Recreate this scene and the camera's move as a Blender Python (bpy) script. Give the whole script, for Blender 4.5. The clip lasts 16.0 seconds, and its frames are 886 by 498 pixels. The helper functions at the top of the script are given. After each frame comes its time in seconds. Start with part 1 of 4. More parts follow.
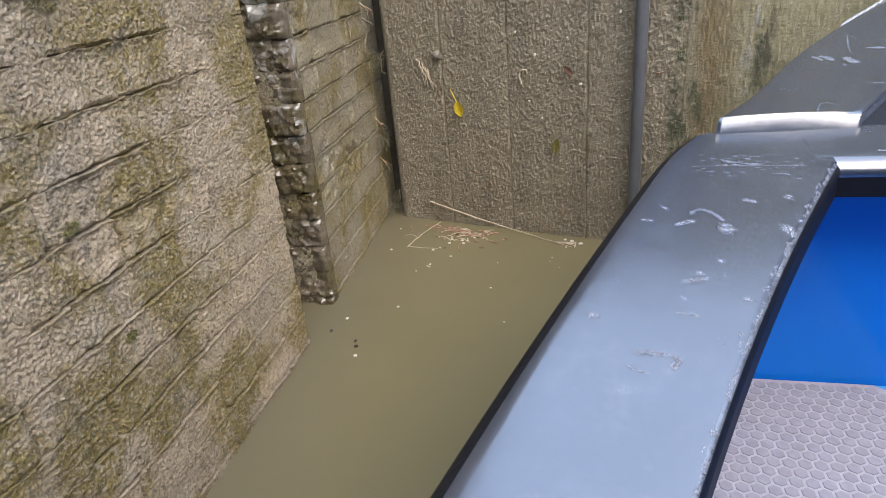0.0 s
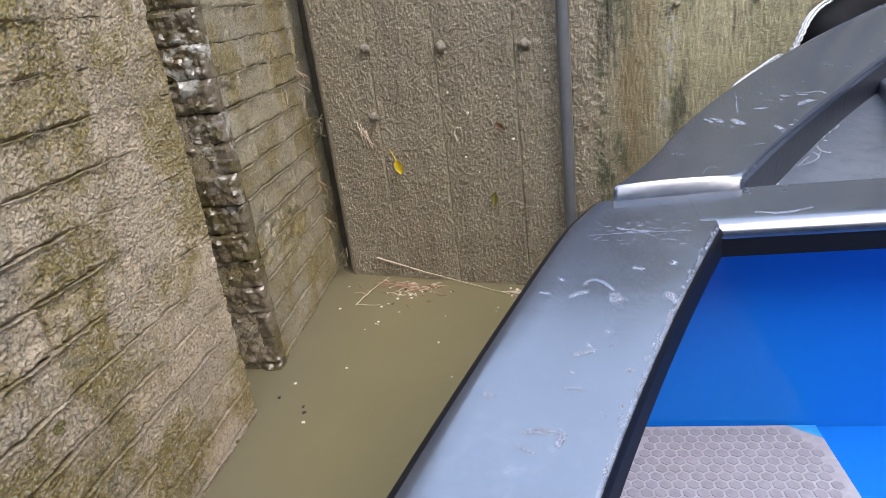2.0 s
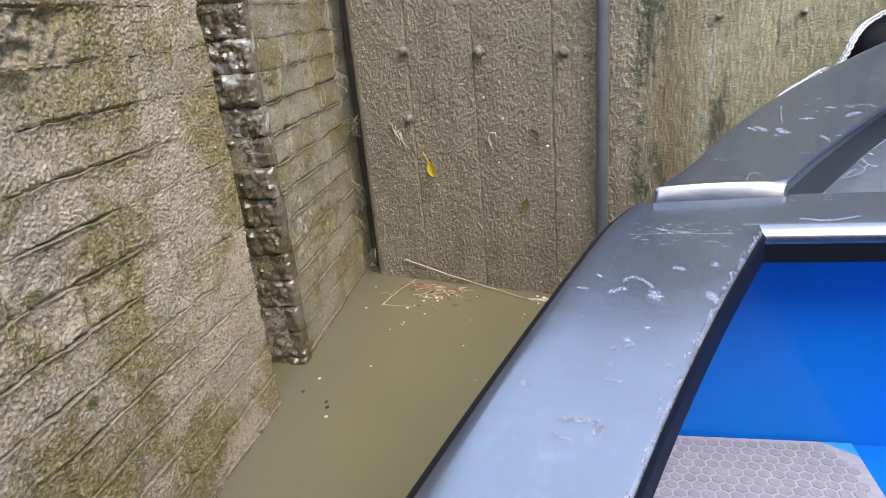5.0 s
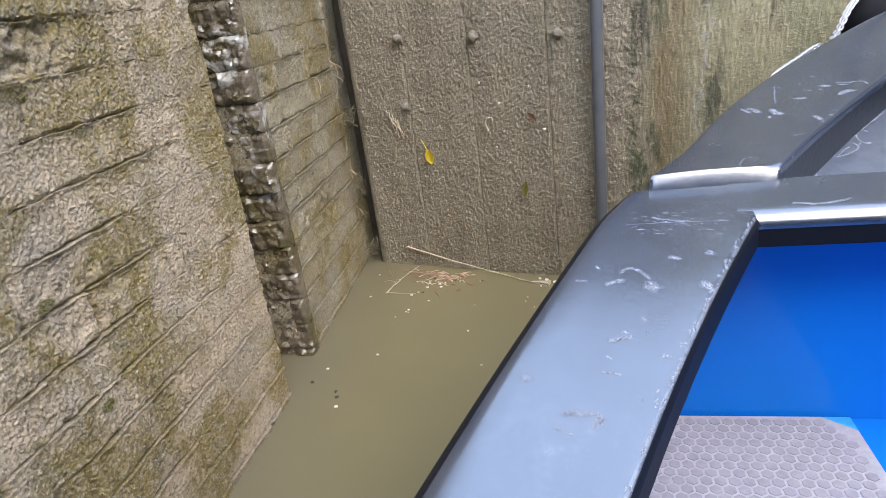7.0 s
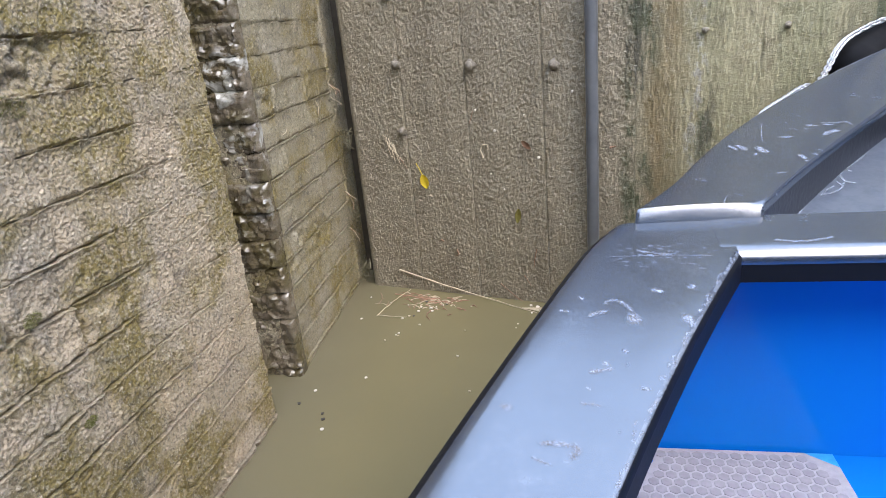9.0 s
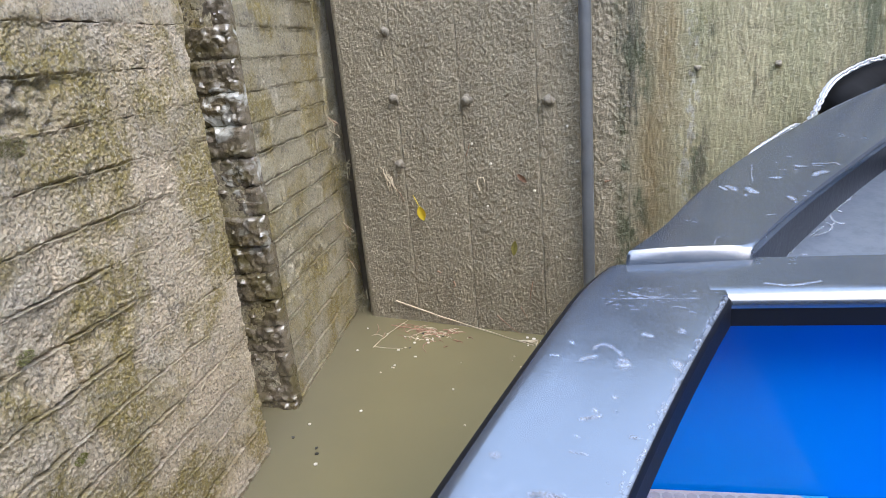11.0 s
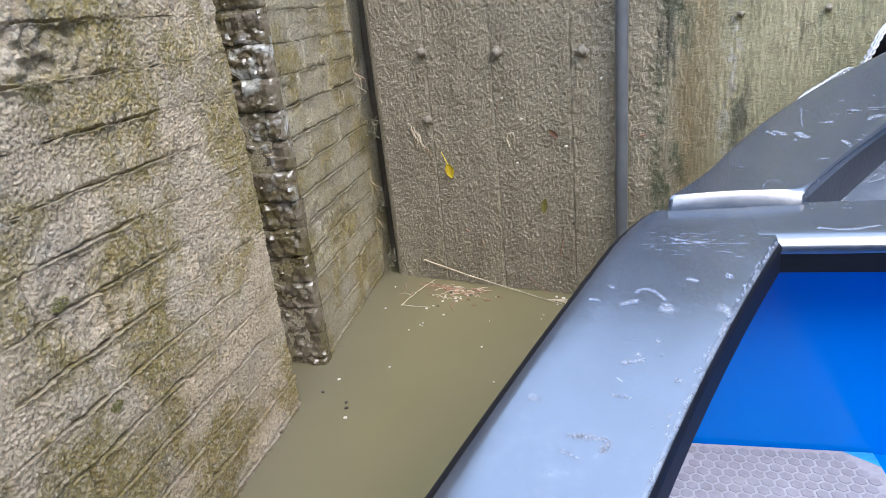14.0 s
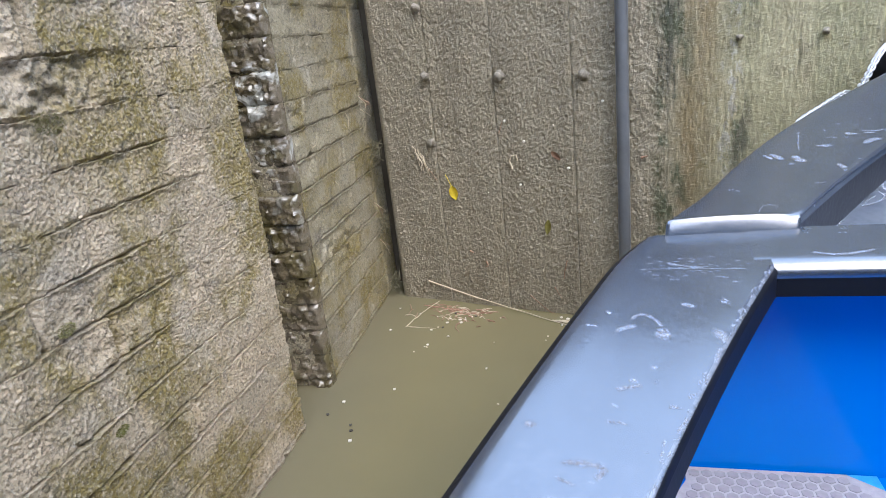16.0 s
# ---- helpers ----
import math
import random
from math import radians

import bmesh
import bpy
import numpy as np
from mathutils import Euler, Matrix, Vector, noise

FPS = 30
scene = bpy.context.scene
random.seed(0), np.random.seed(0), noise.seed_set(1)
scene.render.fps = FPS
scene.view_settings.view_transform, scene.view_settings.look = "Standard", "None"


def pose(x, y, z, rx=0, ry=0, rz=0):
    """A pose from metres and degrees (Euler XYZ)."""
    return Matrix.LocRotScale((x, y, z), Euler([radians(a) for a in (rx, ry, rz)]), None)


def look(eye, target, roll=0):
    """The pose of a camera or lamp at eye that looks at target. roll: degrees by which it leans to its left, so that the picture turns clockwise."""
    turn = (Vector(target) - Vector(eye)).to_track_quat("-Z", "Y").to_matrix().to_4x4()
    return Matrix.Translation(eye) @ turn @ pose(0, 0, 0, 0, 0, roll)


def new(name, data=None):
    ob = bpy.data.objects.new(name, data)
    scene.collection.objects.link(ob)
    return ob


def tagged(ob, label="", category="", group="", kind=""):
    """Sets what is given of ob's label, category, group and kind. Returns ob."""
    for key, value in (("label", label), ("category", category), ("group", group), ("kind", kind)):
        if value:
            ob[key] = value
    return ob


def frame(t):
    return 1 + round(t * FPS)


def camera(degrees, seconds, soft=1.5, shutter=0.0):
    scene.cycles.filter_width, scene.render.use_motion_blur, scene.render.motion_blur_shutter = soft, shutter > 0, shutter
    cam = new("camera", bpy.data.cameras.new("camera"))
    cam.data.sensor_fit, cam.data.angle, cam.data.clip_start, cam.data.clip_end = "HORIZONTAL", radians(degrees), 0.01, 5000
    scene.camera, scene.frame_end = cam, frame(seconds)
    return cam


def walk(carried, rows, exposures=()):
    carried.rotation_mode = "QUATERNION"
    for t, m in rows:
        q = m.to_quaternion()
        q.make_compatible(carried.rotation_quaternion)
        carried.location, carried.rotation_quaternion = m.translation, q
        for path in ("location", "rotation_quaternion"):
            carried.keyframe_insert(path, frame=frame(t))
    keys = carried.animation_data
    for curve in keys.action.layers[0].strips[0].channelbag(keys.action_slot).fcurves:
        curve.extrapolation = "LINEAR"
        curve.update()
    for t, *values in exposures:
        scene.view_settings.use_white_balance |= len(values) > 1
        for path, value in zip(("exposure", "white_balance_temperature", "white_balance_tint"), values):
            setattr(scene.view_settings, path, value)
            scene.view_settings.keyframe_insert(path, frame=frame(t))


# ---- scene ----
SHEER_A, SHEER_B = 0.511, 0.150          # gunwale height = A + B * y
CX = 1.40                                # centre line of the boat
LOCK_C = 2.15                            # centre line of the lock, where the gates meet
WATER = 0.0
GATE_Y0, GATE_S = 1.950, 0.26            # gate face: y = Y0 - S * x

cam = camera(70.3, 16.0, soft=0.6)
PATH = [
    (0, (0.643, 0.007, 0.824), (0.199, 1.759, -0.032), -5.3),
    (0.5, (0.65, 0.003, 0.838), (0.217, 1.766, 0.0), -5.9),
    (1, (0.663, 0.001, 0.839), (0.247, 1.794, 0.055), -6.3),
    (1.5, (0.684, 0.001, 0.854), (0.292, 1.796, 0.065), -8.0),
    (2, (0.699, 0.009, 0.86), (0.372, 1.837, 0.118), -7.1),
    (2.5, (0.71, 0.007, 0.861), (0.371, 1.834, 0.122), -7.7),
    (3, (0.679, -0.005, 0.848), (0.303, 1.814, 0.106), -4.2),
    (3.5, (0.682, 0.001, 0.845), (0.36, 1.838, 0.123), -3.8),
    (4, (0.68, -0.006, 0.844), (0.263, 1.821, 0.146), -4.7),
    (4.5, (0.682, -0.003, 0.842), (0.276, 1.826, 0.14), -4.7),
    (7, (0.69, -0.008, 0.865), (0.28, 1.796, 0.104), -7.6),
    (7.5, (0.675, -0.012, 0.854), (0.261, 1.777, 0.061), -5.5),
    (8, (0.673, -0.01, 0.85), (0.26, 1.784, 0.069), -4.6),
    (8.5, (0.691, -0.012, 0.859), (0.297, 1.806, 0.123), -5.8),
    (11, (0.708, -0.01, 0.887), (0.322, 1.853, 0.271), -5.3),
    (11.5, (0.704, -0.004, 0.865), (0.288, 1.844, 0.225), -4.9),
    (12, (0.697, -0.002, 0.861), (0.254, 1.822, 0.171), -4.9),
    (12.5, (0.695, 0.002, 0.858), (0.258, 1.829, 0.172), -4.7),
    (13, (0.694, -0.001, 0.861), (0.258, 1.817, 0.15), -4.6),
    (13.5, (0.691, -0.003, 0.855), (0.224, 1.807, 0.143), -4.7),
    (14, (0.695, 0.001, 0.859), (0.227, 1.81, 0.148), -6.1),
    (14.5, (0.699, 0.0, 0.863), (0.235, 1.817, 0.169), -5.7),
    (15, (0.703, -0.002, 0.866), (0.251, 1.83, 0.202), -6.3),
    (15.5, (0.701, -0.003, 0.865), (0.231, 1.823, 0.199), -6.2),
    (16, (0.705, -0.004, 0.869), (0.217, 1.823, 0.216), -6.6),
]
walk(cam, [(t, look(eye, target, roll)) for t, eye, target, roll in PATH], exposures=[(0.0, 1.12, 7050, 13), (3.0, 1.25, 6950, 13), (8.5, 1.37, 6700, 12), (11.0, 1.46, 6480, 10), (16.0, 1.42, 6400, 10)])

# ---- sky, light ----
world = bpy.data.worlds.new("overcast_sky")
scene.world = world
world.use_nodes = True
wn = world.node_tree
wn.nodes.clear()
sky = wn.nodes.new("ShaderNodeTexSky")
sky.sky_type = "NISHITA"
sky.sun_disc = False
sky.sun_elevation = radians(49)
sky.sun_rotation = radians(134)
sky.dust_density = 4.0
grey = wn.nodes.new("ShaderNodeMix")
grey.data_type = "RGBA"
grey.inputs[0].default_value = 0.55
grey.inputs[7].default_value = (7.3, 9.85, 14.9, 1)
bg = wn.nodes.new("ShaderNodeBackground")
bg.inputs[1].default_value = 0.15
wout = wn.nodes.new("ShaderNodeOutputWorld")
wn.links.new(sky.outputs[0], grey.inputs[6])
# an overcast sky is brightest overhead
ray = wn.nodes.new("ShaderNodeTexCoord")
split = wn.nodes.new("ShaderNodeSeparateXYZ")
rise = wn.nodes.new("ShaderNodeMapRange")
rise.inputs["From Min"].default_value, rise.inputs["From Max"].default_value = 0.0, 1.0
rise.inputs["To Min"].default_value, rise.inputs["To Max"].default_value = 0.80, 1.25
lift = wn.nodes.new("ShaderNodeVectorMath")
lift.operation = "SCALE"
wn.links.new(ray.outputs["Generated"], split.inputs[0])
wn.links.new(split.outputs[2], rise.inputs["Value"])
wn.links.new(grey.outputs[2], lift.inputs[0])
wn.links.new(rise.outputs[0], lift.inputs["Scale"])
wn.links.new(lift.outputs[0], bg.inputs[0])
wn.links.new(bg.outputs[0], wout.inputs[0])
sun = new("sun", bpy.data.lights.new("sun", "SUN"))
sun.data.energy, sun.data.angle, sun.data.color = 0.9, radians(40), (1.0, 0.97, 0.92)
sun.matrix_world = look((5.4, -5.2, 8.5), (0, 0, 0))


# ---- materials ----
class Mat:
    """A small builder for node materials on world-space coordinates."""

    def __init__(self, name, local=False):
        self.m = bpy.data.materials.new(name)
        self.m.use_nodes = True
        self.t = self.m.node_tree
        self.b = self.t.nodes["Principled BSDF"]
        if local:
            self.pos = self.t.nodes.new("ShaderNodeTexCoord").outputs["Object"]
        else:
            self.pos = self.t.nodes.new("ShaderNodeNewGeometry").outputs["Position"]
        self.height = None

    def node(self, kind, **kw):
        n = self.t.nodes.new(kind)
        for k, val in kw.items():
            n.inputs[k].default_value = val
        return n

    def link(self, a, b):
        self.t.links.new(a, b)

    def coords(self, scale=(1, 1, 1)):
        n = self.node("ShaderNodeMapping")
        n.inputs["Scale"].default_value = scale
        self.link(self.pos, n.inputs["Vector"])
        return n.outputs[0]

    def noise(self, scale, detail=4.0, rough=0.6, stretch=(1, 1, 1), warp=0.0):
        n = self.node("ShaderNodeTexNoise", Scale=scale, Detail=detail, Roughness=rough, Distortion=warp)
        self.link(self.coords(stretch), n.inputs["Vector"])
        return n.outputs[0]

    def cells(self, scale, feature="F1", warp=0.0, stretch=(1, 1, 1)):
        n = self.node("ShaderNodeTexVoronoi", Scale=scale)
        n.feature = feature
        v = self.coords(stretch)
        if warp:
            jitter = self.node("ShaderNodeTexNoise", Scale=0.8 * scale, Detail=2.0)
            self.link(v, jitter.inputs["Vector"])
            add = self.node("ShaderNodeVectorMath")
            add.operation = "MULTIPLY_ADD"
            add.inputs[1].default_value = (warp, warp, warp)
            self.link(jitter.outputs["Color"], add.inputs[0])
            self.link(v, add.inputs[2])
            v = add.outputs[0]
        self.link(v, n.inputs["Vector"])
        return n.outputs[0]

    def ramp(self, fac, a, b, ca=(0, 0, 0, 1), cb=(1, 1, 1, 1)):
        n = self.node("ShaderNodeValToRGB")
        e = n.color_ramp.elements
        e[0].position, e[1].position, e[0].color, e[1].color = a, b, ca, cb
        self.link(fac, n.inputs[0])
        return n.outputs[0]

    def math(self, op, a, b):
        n = self.node("ShaderNodeMath")
        n.operation = op
        for i, s in enumerate((a, b)):
            if isinstance(s, (int, float)):
                n.inputs[i].default_value = s
            else:
                self.link(s, n.inputs[i])
        return n.outputs[0]

    def mix(self, fac, a, b, blend="MIX"):
        n = self.node("ShaderNodeMix")
        n.data_type, n.blend_type = "RGBA", blend
        for s, i in ((fac, 0), (a, 6), (b, 7)):
            if isinstance(s, (int, float)):
                n.inputs[i].default_value = s
            elif isinstance(s, tuple):
                n.inputs[i].default_value = (*s[:3], 1)
            else:
                self.link(s, n.inputs[i])
        return n.outputs[2]

    def random(self):
        return self.node("ShaderNodeObjectInfo").outputs["Random"]

    def bump(self, height, strength, distance):
        n = self.node("ShaderNodeBump", Strength=strength, Distance=distance)
        self.link(height, n.inputs["Height"])
        if self.height is not None:
            self.link(self.height, n.inputs["Normal"])
        self.height = n.outputs[0]
        self.link(n.outputs[0], self.b.inputs["Normal"])

    def color(self, c):
        if isinstance(c, tuple):
            self.b.inputs["Base Color"].default_value = (*c[:3], 1)
        else:
            self.link(c, self.b.inputs["Base Color"])

    def rough(self, r, metal=0.0):
        if isinstance(r, (int, float)):
            self.b.inputs["Roughness"].default_value = r
        else:
            self.link(r, self.b.inputs["Roughness"])
        self.b.inputs["Metallic"].default_value = metal


def grit(m, scale, deep, lumps=0.3, stretch=(1, 1, 1)):
    """Fine relief of gritty silt: low lumps, rounded grains in patches, and sand."""
    m.bump(m.noise(14, 3, 0.6), lumps, 0.008)
    grains = m.ramp(m.cells(scale, warp=0.15 / scale, stretch=stretch), 0.05, 0.75, (1, 1, 1, 1), (0, 0, 0, 1))
    m.bump(m.math("MULTIPLY", grains, m.ramp(m.noise(0.25 * scale, 3, 0.6), 0.36, 0.60, (0.3, 0.3, 0.3, 1))), 0.7, 0.8 * deep)
    m.bump(m.noise(scale * 2.4, 4, 0.72), 0.9, 1.1 * deep)


def speckle(m, base, fine=130.0):
    """Dark pits and pale grains strewn over a silted face; the pale ones also paint in small glints."""
    base = m.mix(m.math("MULTIPLY", m.ramp(m.noise(fine * 1.25, 4, 0.78), 0.51, 0.61), 0.66), base, (0.105, 0.088, 0.060))
    base = m.mix(m.math("MULTIPLY", m.ramp(m.noise(0.55 * fine, 3, 0.7), 0.57, 0.66), 0.50), base, (0.085, 0.070, 0.048))
    return m.mix(m.math("MULTIPLY", m.ramp(m.noise(fine * 1.5, 3, 0.75, (1, 1.1, 0.9)), 0.56, 0.64), 0.45), base, (0.60, 0.55, 0.44))


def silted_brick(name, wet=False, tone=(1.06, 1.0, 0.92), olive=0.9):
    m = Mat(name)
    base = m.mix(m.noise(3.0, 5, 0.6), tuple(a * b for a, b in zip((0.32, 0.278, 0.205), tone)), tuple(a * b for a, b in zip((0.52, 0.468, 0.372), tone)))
    base = m.mix(m.math("MULTIPLY", m.random(), 0.45), base, (0.26, 0.225, 0.16))
    base = m.mix(m.math("MULTIPLY", m.ramp(m.noise(7.5, 4, 0.6, warp=0.4), 0.52, 0.68), 0.30), base, (0.42, 0.385, 0.335))          # pale bloom
    moss = m.math("MULTIPLY", m.ramp(m.noise(5.6, 4, 0.62, warp=0.5), 0.46, 0.58), m.ramp(m.noise(70, 3, 0.7), 0.30, 0.52))
    base = m.mix(m.math("MULTIPLY", moss, olive), base, (0.212, 0.160, 0.036))
    stain = m.math("MULTIPLY", m.ramp(m.noise(9.0, 4, 0.7, (1, 1, 1.6), 0.5), 0.57, 0.66), m.ramp(m.noise(70, 3, 0.7), 0.36, 0.56))
    base = m.mix(m.math("MULTIPLY", stain, 0.60), base, (0.120, 0.110, 0.098))
    base = speckle(m, base)
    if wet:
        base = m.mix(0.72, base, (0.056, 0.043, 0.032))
        slime = m.math("MULTIPLY", m.ramp(m.noise(8, 4, 0.65, warp=0.5), 0.50, 0.62), 0.6)
        base = m.mix(slime, base, (0.070, 0.058, 0.014))
        pale = m.math("MULTIPLY", m.ramp(m.noise(13, 4, 0.6, warp=0.6), 0.55, 0.61), 0.7)
        where = m.node("ShaderNodeSeparateXYZ")
        m.link(m.pos, where.inputs[0])
        pale = m.math("MULTIPLY", pale, m.ramp(m.math("ADD", where.outputs[2], m.math("MULTIPLY", m.noise(6, 3), 0.2)), 0.45, 0.72))     # pale patches only high up
        base = m.mix(pale, base, (0.5, 0.5, 0.46))
    m.b.inputs["Coat Weight"].default_value, m.b.inputs["Coat Roughness"].default_value = (0.85, 0.17) if wet else (0.0, 0.1)
    m.color(base)
    m.rough(m.ramp(m.noise(30, 4), 0.3, 0.7, (0.15, 0.15, 0.15, 1) if wet else (0.42, 0.42, 0.42, 1), (0.36, 0.36, 0.36, 1) if wet else (0.80, 0.80, 0.80, 1)))
    if wet:
        m.bump(m.noise(26, 4, 0.6, (1, 1, 1.8)), 0.7, 0.010)
        m.bump(m.noise(120, 3, 0.6), 0.4, 0.0025)
    else:
        grit(m, 130, 0.0042)
    return m.m


def silted_timber(name):
    m = Mat(name)
    base = m.mix(m.noise(2.6, 5, 0.6, (1, 1, 0.35)), (0.205, 0.168, 0.110), (0.325, 0.276, 0.188))
    base = m.mix(m.math("MULTIPLY", m.random(), 0.3), base, (0.205, 0.178, 0.12))
    streak = m.ramp(m.noise(14, 5, 0.65, (1, 1, 0.12)), 0.5, 0.72)
    base = m.mix(m.math("MULTIPLY", streak, 0.4), base, (0.085, 0.066, 0.042))
    base = m.mix(m.math("MULTIPLY", m.ramp(m.noise(75, 5, 0.75), 0.50, 0.66), 0.5), base, (0.10, 0.08, 0.052))
    base = m.mix(m.math("MULTIPLY", m.ramp(m.noise(95, 4, 0.7), 0.60, 0.70), 0.45), base, (0.48, 0.42, 0.32))
    m.color(base)
    m.rough(m.ramp(m.noise(25, 4), 0.3, 0.7, (0.28, 0.28, 0.28, 1), (0.7, 0.7, 0.7, 1)))
    m.bump(m.noise(9, 4, 0.6, (1, 1, 0.2)), 0.35, 0.012)
    grit(m, 120, 0.0036, 0.25, (1, 1, 0.72))
    return m.m


def stained_timber(name):
    """Gate boards beyond the pipe: silt that thins out over ochre run-off, pale lime, slime and dark drips."""
    m = Mat(name)
    where = m.node("ShaderNodeSeparateXYZ")
    m.link(m.pos, where.inputs[0])
    wander = m.math("MULTIPLY", m.math("SUBTRACT", m.noise(5, 4, 0.65, (1, 1, 0.6)), 0.5), 0.12)
    along = m.math("ADD", where.outputs[0], wander)
    silt = m.mix(m.noise(2.6, 5, 0.6, (1, 1, 0.35)), (0.205, 0.168, 0.110), (0.325, 0.276, 0.188))
    weathered = m.mix(m.noise(3.6, 5, 0.6, (1, 1, 0.3)), (0.250, 0.212, 0.108), (0.480, 0.430, 0.262))
    weathered = m.mix(m.math("MULTIPLY", m.ramp(m.noise(7.0, 4, 0.6, (1, 1, 0.14)), 0.45, 0.62), 0.55), weathered, (0.255, 0.250, 0.130))
    weathered = m.mix(m.math("MULTIPLY", m.ramp(m.noise(10.0, 4, 0.6, (1, 1, 0.12)), 0.54, 0.64), 0.55), weathered, (0.30, 0.20, 0.095))
    thin = m.ramp(m.math("MULTIPLY", m.math("SUBTRACT", along, 0.84), 5.0), 0.0, 1.0)
    base = m.mix(thin, silt, weathered)

    def strip(x, half, grain, lo, hi, tall=0.5):
        away = m.math("ABSOLUTE", m.math("SUBTRACT", along, x), 0.0)
        return m.math("MULTIPLY", m.ramp(m.math("DIVIDE", away, half), 0.35, 1.0, (1, 1, 1, 1), (0, 0, 0, 1)), m.ramp(m.noise(grain, 5, 0.7, (1, 1, tall)), lo, hi))

    base = m.mix(m.math("MULTIPLY", strip(0.950, 0.060, 10, 0.30, 0.62, 0.25), 0.7), base, (0.190, 0.122, 0.040))
    base = m.mix(m.math("MULTIPLY", strip(0.890, 0.055, 15, 0.47, 0.56), 0.85), base, (0.045, 0.058, 0.022))
    base = m.mix(m.math("MULTIPLY", strip(1.020, 0.022, 60, 0.49, 0.58), 0.55), base, (0.46, 0.43, 0.39))
    base = m.mix(m.math("MULTIPLY", strip(1.050, 0.022, 24, 0.48, 0.56, 0.2), 0.8), base, (0.055, 0.050, 0.034))
    slime = m.math("MULTIPLY", m.ramp(m.noise(6.5, 5, 0.7, (1.2, 1, 0.5), 0.4), 0.57, 0.65), m.ramp(m.noise(60, 3, 0.7), 0.38, 0.55))
    base = m.mix(m.math("MULTIPLY", m.math("MULTIPLY", slime, thin), 0.7), base, (0.055, 0.075, 0.03))
    drip = m.math("MULTIPLY", m.ramp(m.noise(17, 5, 0.7, (1, 1, 0.09)), 0.57, 0.64), m.ramp(m.noise(4, 3, 0.6), 0.42, 0.6))
    base = m.mix(m.math("MULTIPLY", drip, 0.85), base, (0.050, 0.048, 0.030))
    base = m.mix(m.math("MULTIPLY", strip(1.40, 0.10, 14, 0.44, 0.56, 0.12), 0.8), base, (0.060, 0.075, 0.035))
    flake = m.ramp(m.noise(38, 5, 0.7, (1, 1, 0.40), 0.8), 0.54, 0.62)
    base = m.mix(m.math("MULTIPLY", flake, 0.25), base, (0.12, 0.10, 0.06))
    base = m.mix(m.math("MULTIPLY", m.ramp(m.noise(75, 5, 0.75), 0.50, 0.66), 0.35), base, (0.10, 0.08, 0.052))
    base = m.mix(m.math("MULTIPLY", m.ramp(m.noise(85, 4, 0.7), 0.60, 0.70), 0.5), base, (0.54, 0.49, 0.37))
    m.color(base)
    m.rough(m.ramp(m.noise(18, 4), 0.3, 0.7, (0.24, 0.24, 0.24, 1), (0.6, 0.6, 0.6, 1)))
    m.bump(m.noise(20, 5, 0.65, (1, 1, 0.16)), 0.6, 0.008)
    m.bump(flake, 0.5, 0.003)
    grit(m, 120, 0.0030, 0.2, (1, 1, 0.32))
    return m.m


def black_paint(name, base=(0.009, 0.017, 0.030), rough=0.23, rubbed_bare=0.0):
    """Weathered gloss paint: a thin uneven film of dust, small nicks and soft dents."""
    m = Mat(name)
    film = m.math("ADD", m.math("MULTIPLY", m.noise(5, 2, 0.5), 0.6), m.math("MULTIPLY", m.noise(24, 3, 0.6), 0.45))
    c = m.mix(film, base, (0.034, 0.046, 0.070))
    specks = m.math("MULTIPLY", m.ramp(m.noise(120, 3, 0.7), 0.60, 0.80), 0.35)
    c = m.mix(specks, c, (0.13, 0.15, 0.19))
    rubbed = m.math("MULTIPLY", m.ramp(m.noise(11, 4, 0.65, warp=0.6), 0.52, 0.70), m.ramp(m.noise(70, 4, 0.75), 0.45, 0.68))
    c = m.mix(m.math("MULTIPLY", rubbed, 0.40), c, (0.115, 0.125, 0.150))
    if rubbed_bare:
        c = m.mix(m.math("MULTIPLY", m.ramp(m.noise(55, 4, 0.75), 0.36, 0.58), rubbed_bare), c, (0.15, 0.162, 0.19))
    m.b.inputs["IOR"].default_value = 2.35
    m.color(c)
    m.rough(m.math("ADD", m.math("MULTIPLY", m.noise(7, 3, 0.6), 0.20), m.math("ADD", m.math("MULTIPLY", m.noise(34, 4, 0.7), 0.20), rough - 0.20)))
    m.bump(m.noise(18, 1, 0.4), 0.10, 0.003)
    m.bump(m.noise(160, 2, 0.5), 0.10, 0.0008)
    return m.m


def simple(name, color, rough, metal=0.0, vary=0.25, scale=20, bump=0.15, local=False):
    m = Mat(name, local)
    dark = tuple(c * (1 - vary) for c in color)
    lite = tuple(min(1, c * (1 + vary)) for c in color)
    m.color(m.mix(m.noise(scale, 4), dark, lite))
    m.rough(rough, metal)
    m.bump(m.noise(scale * 4, 3), bump, 0.002)
    return m.m


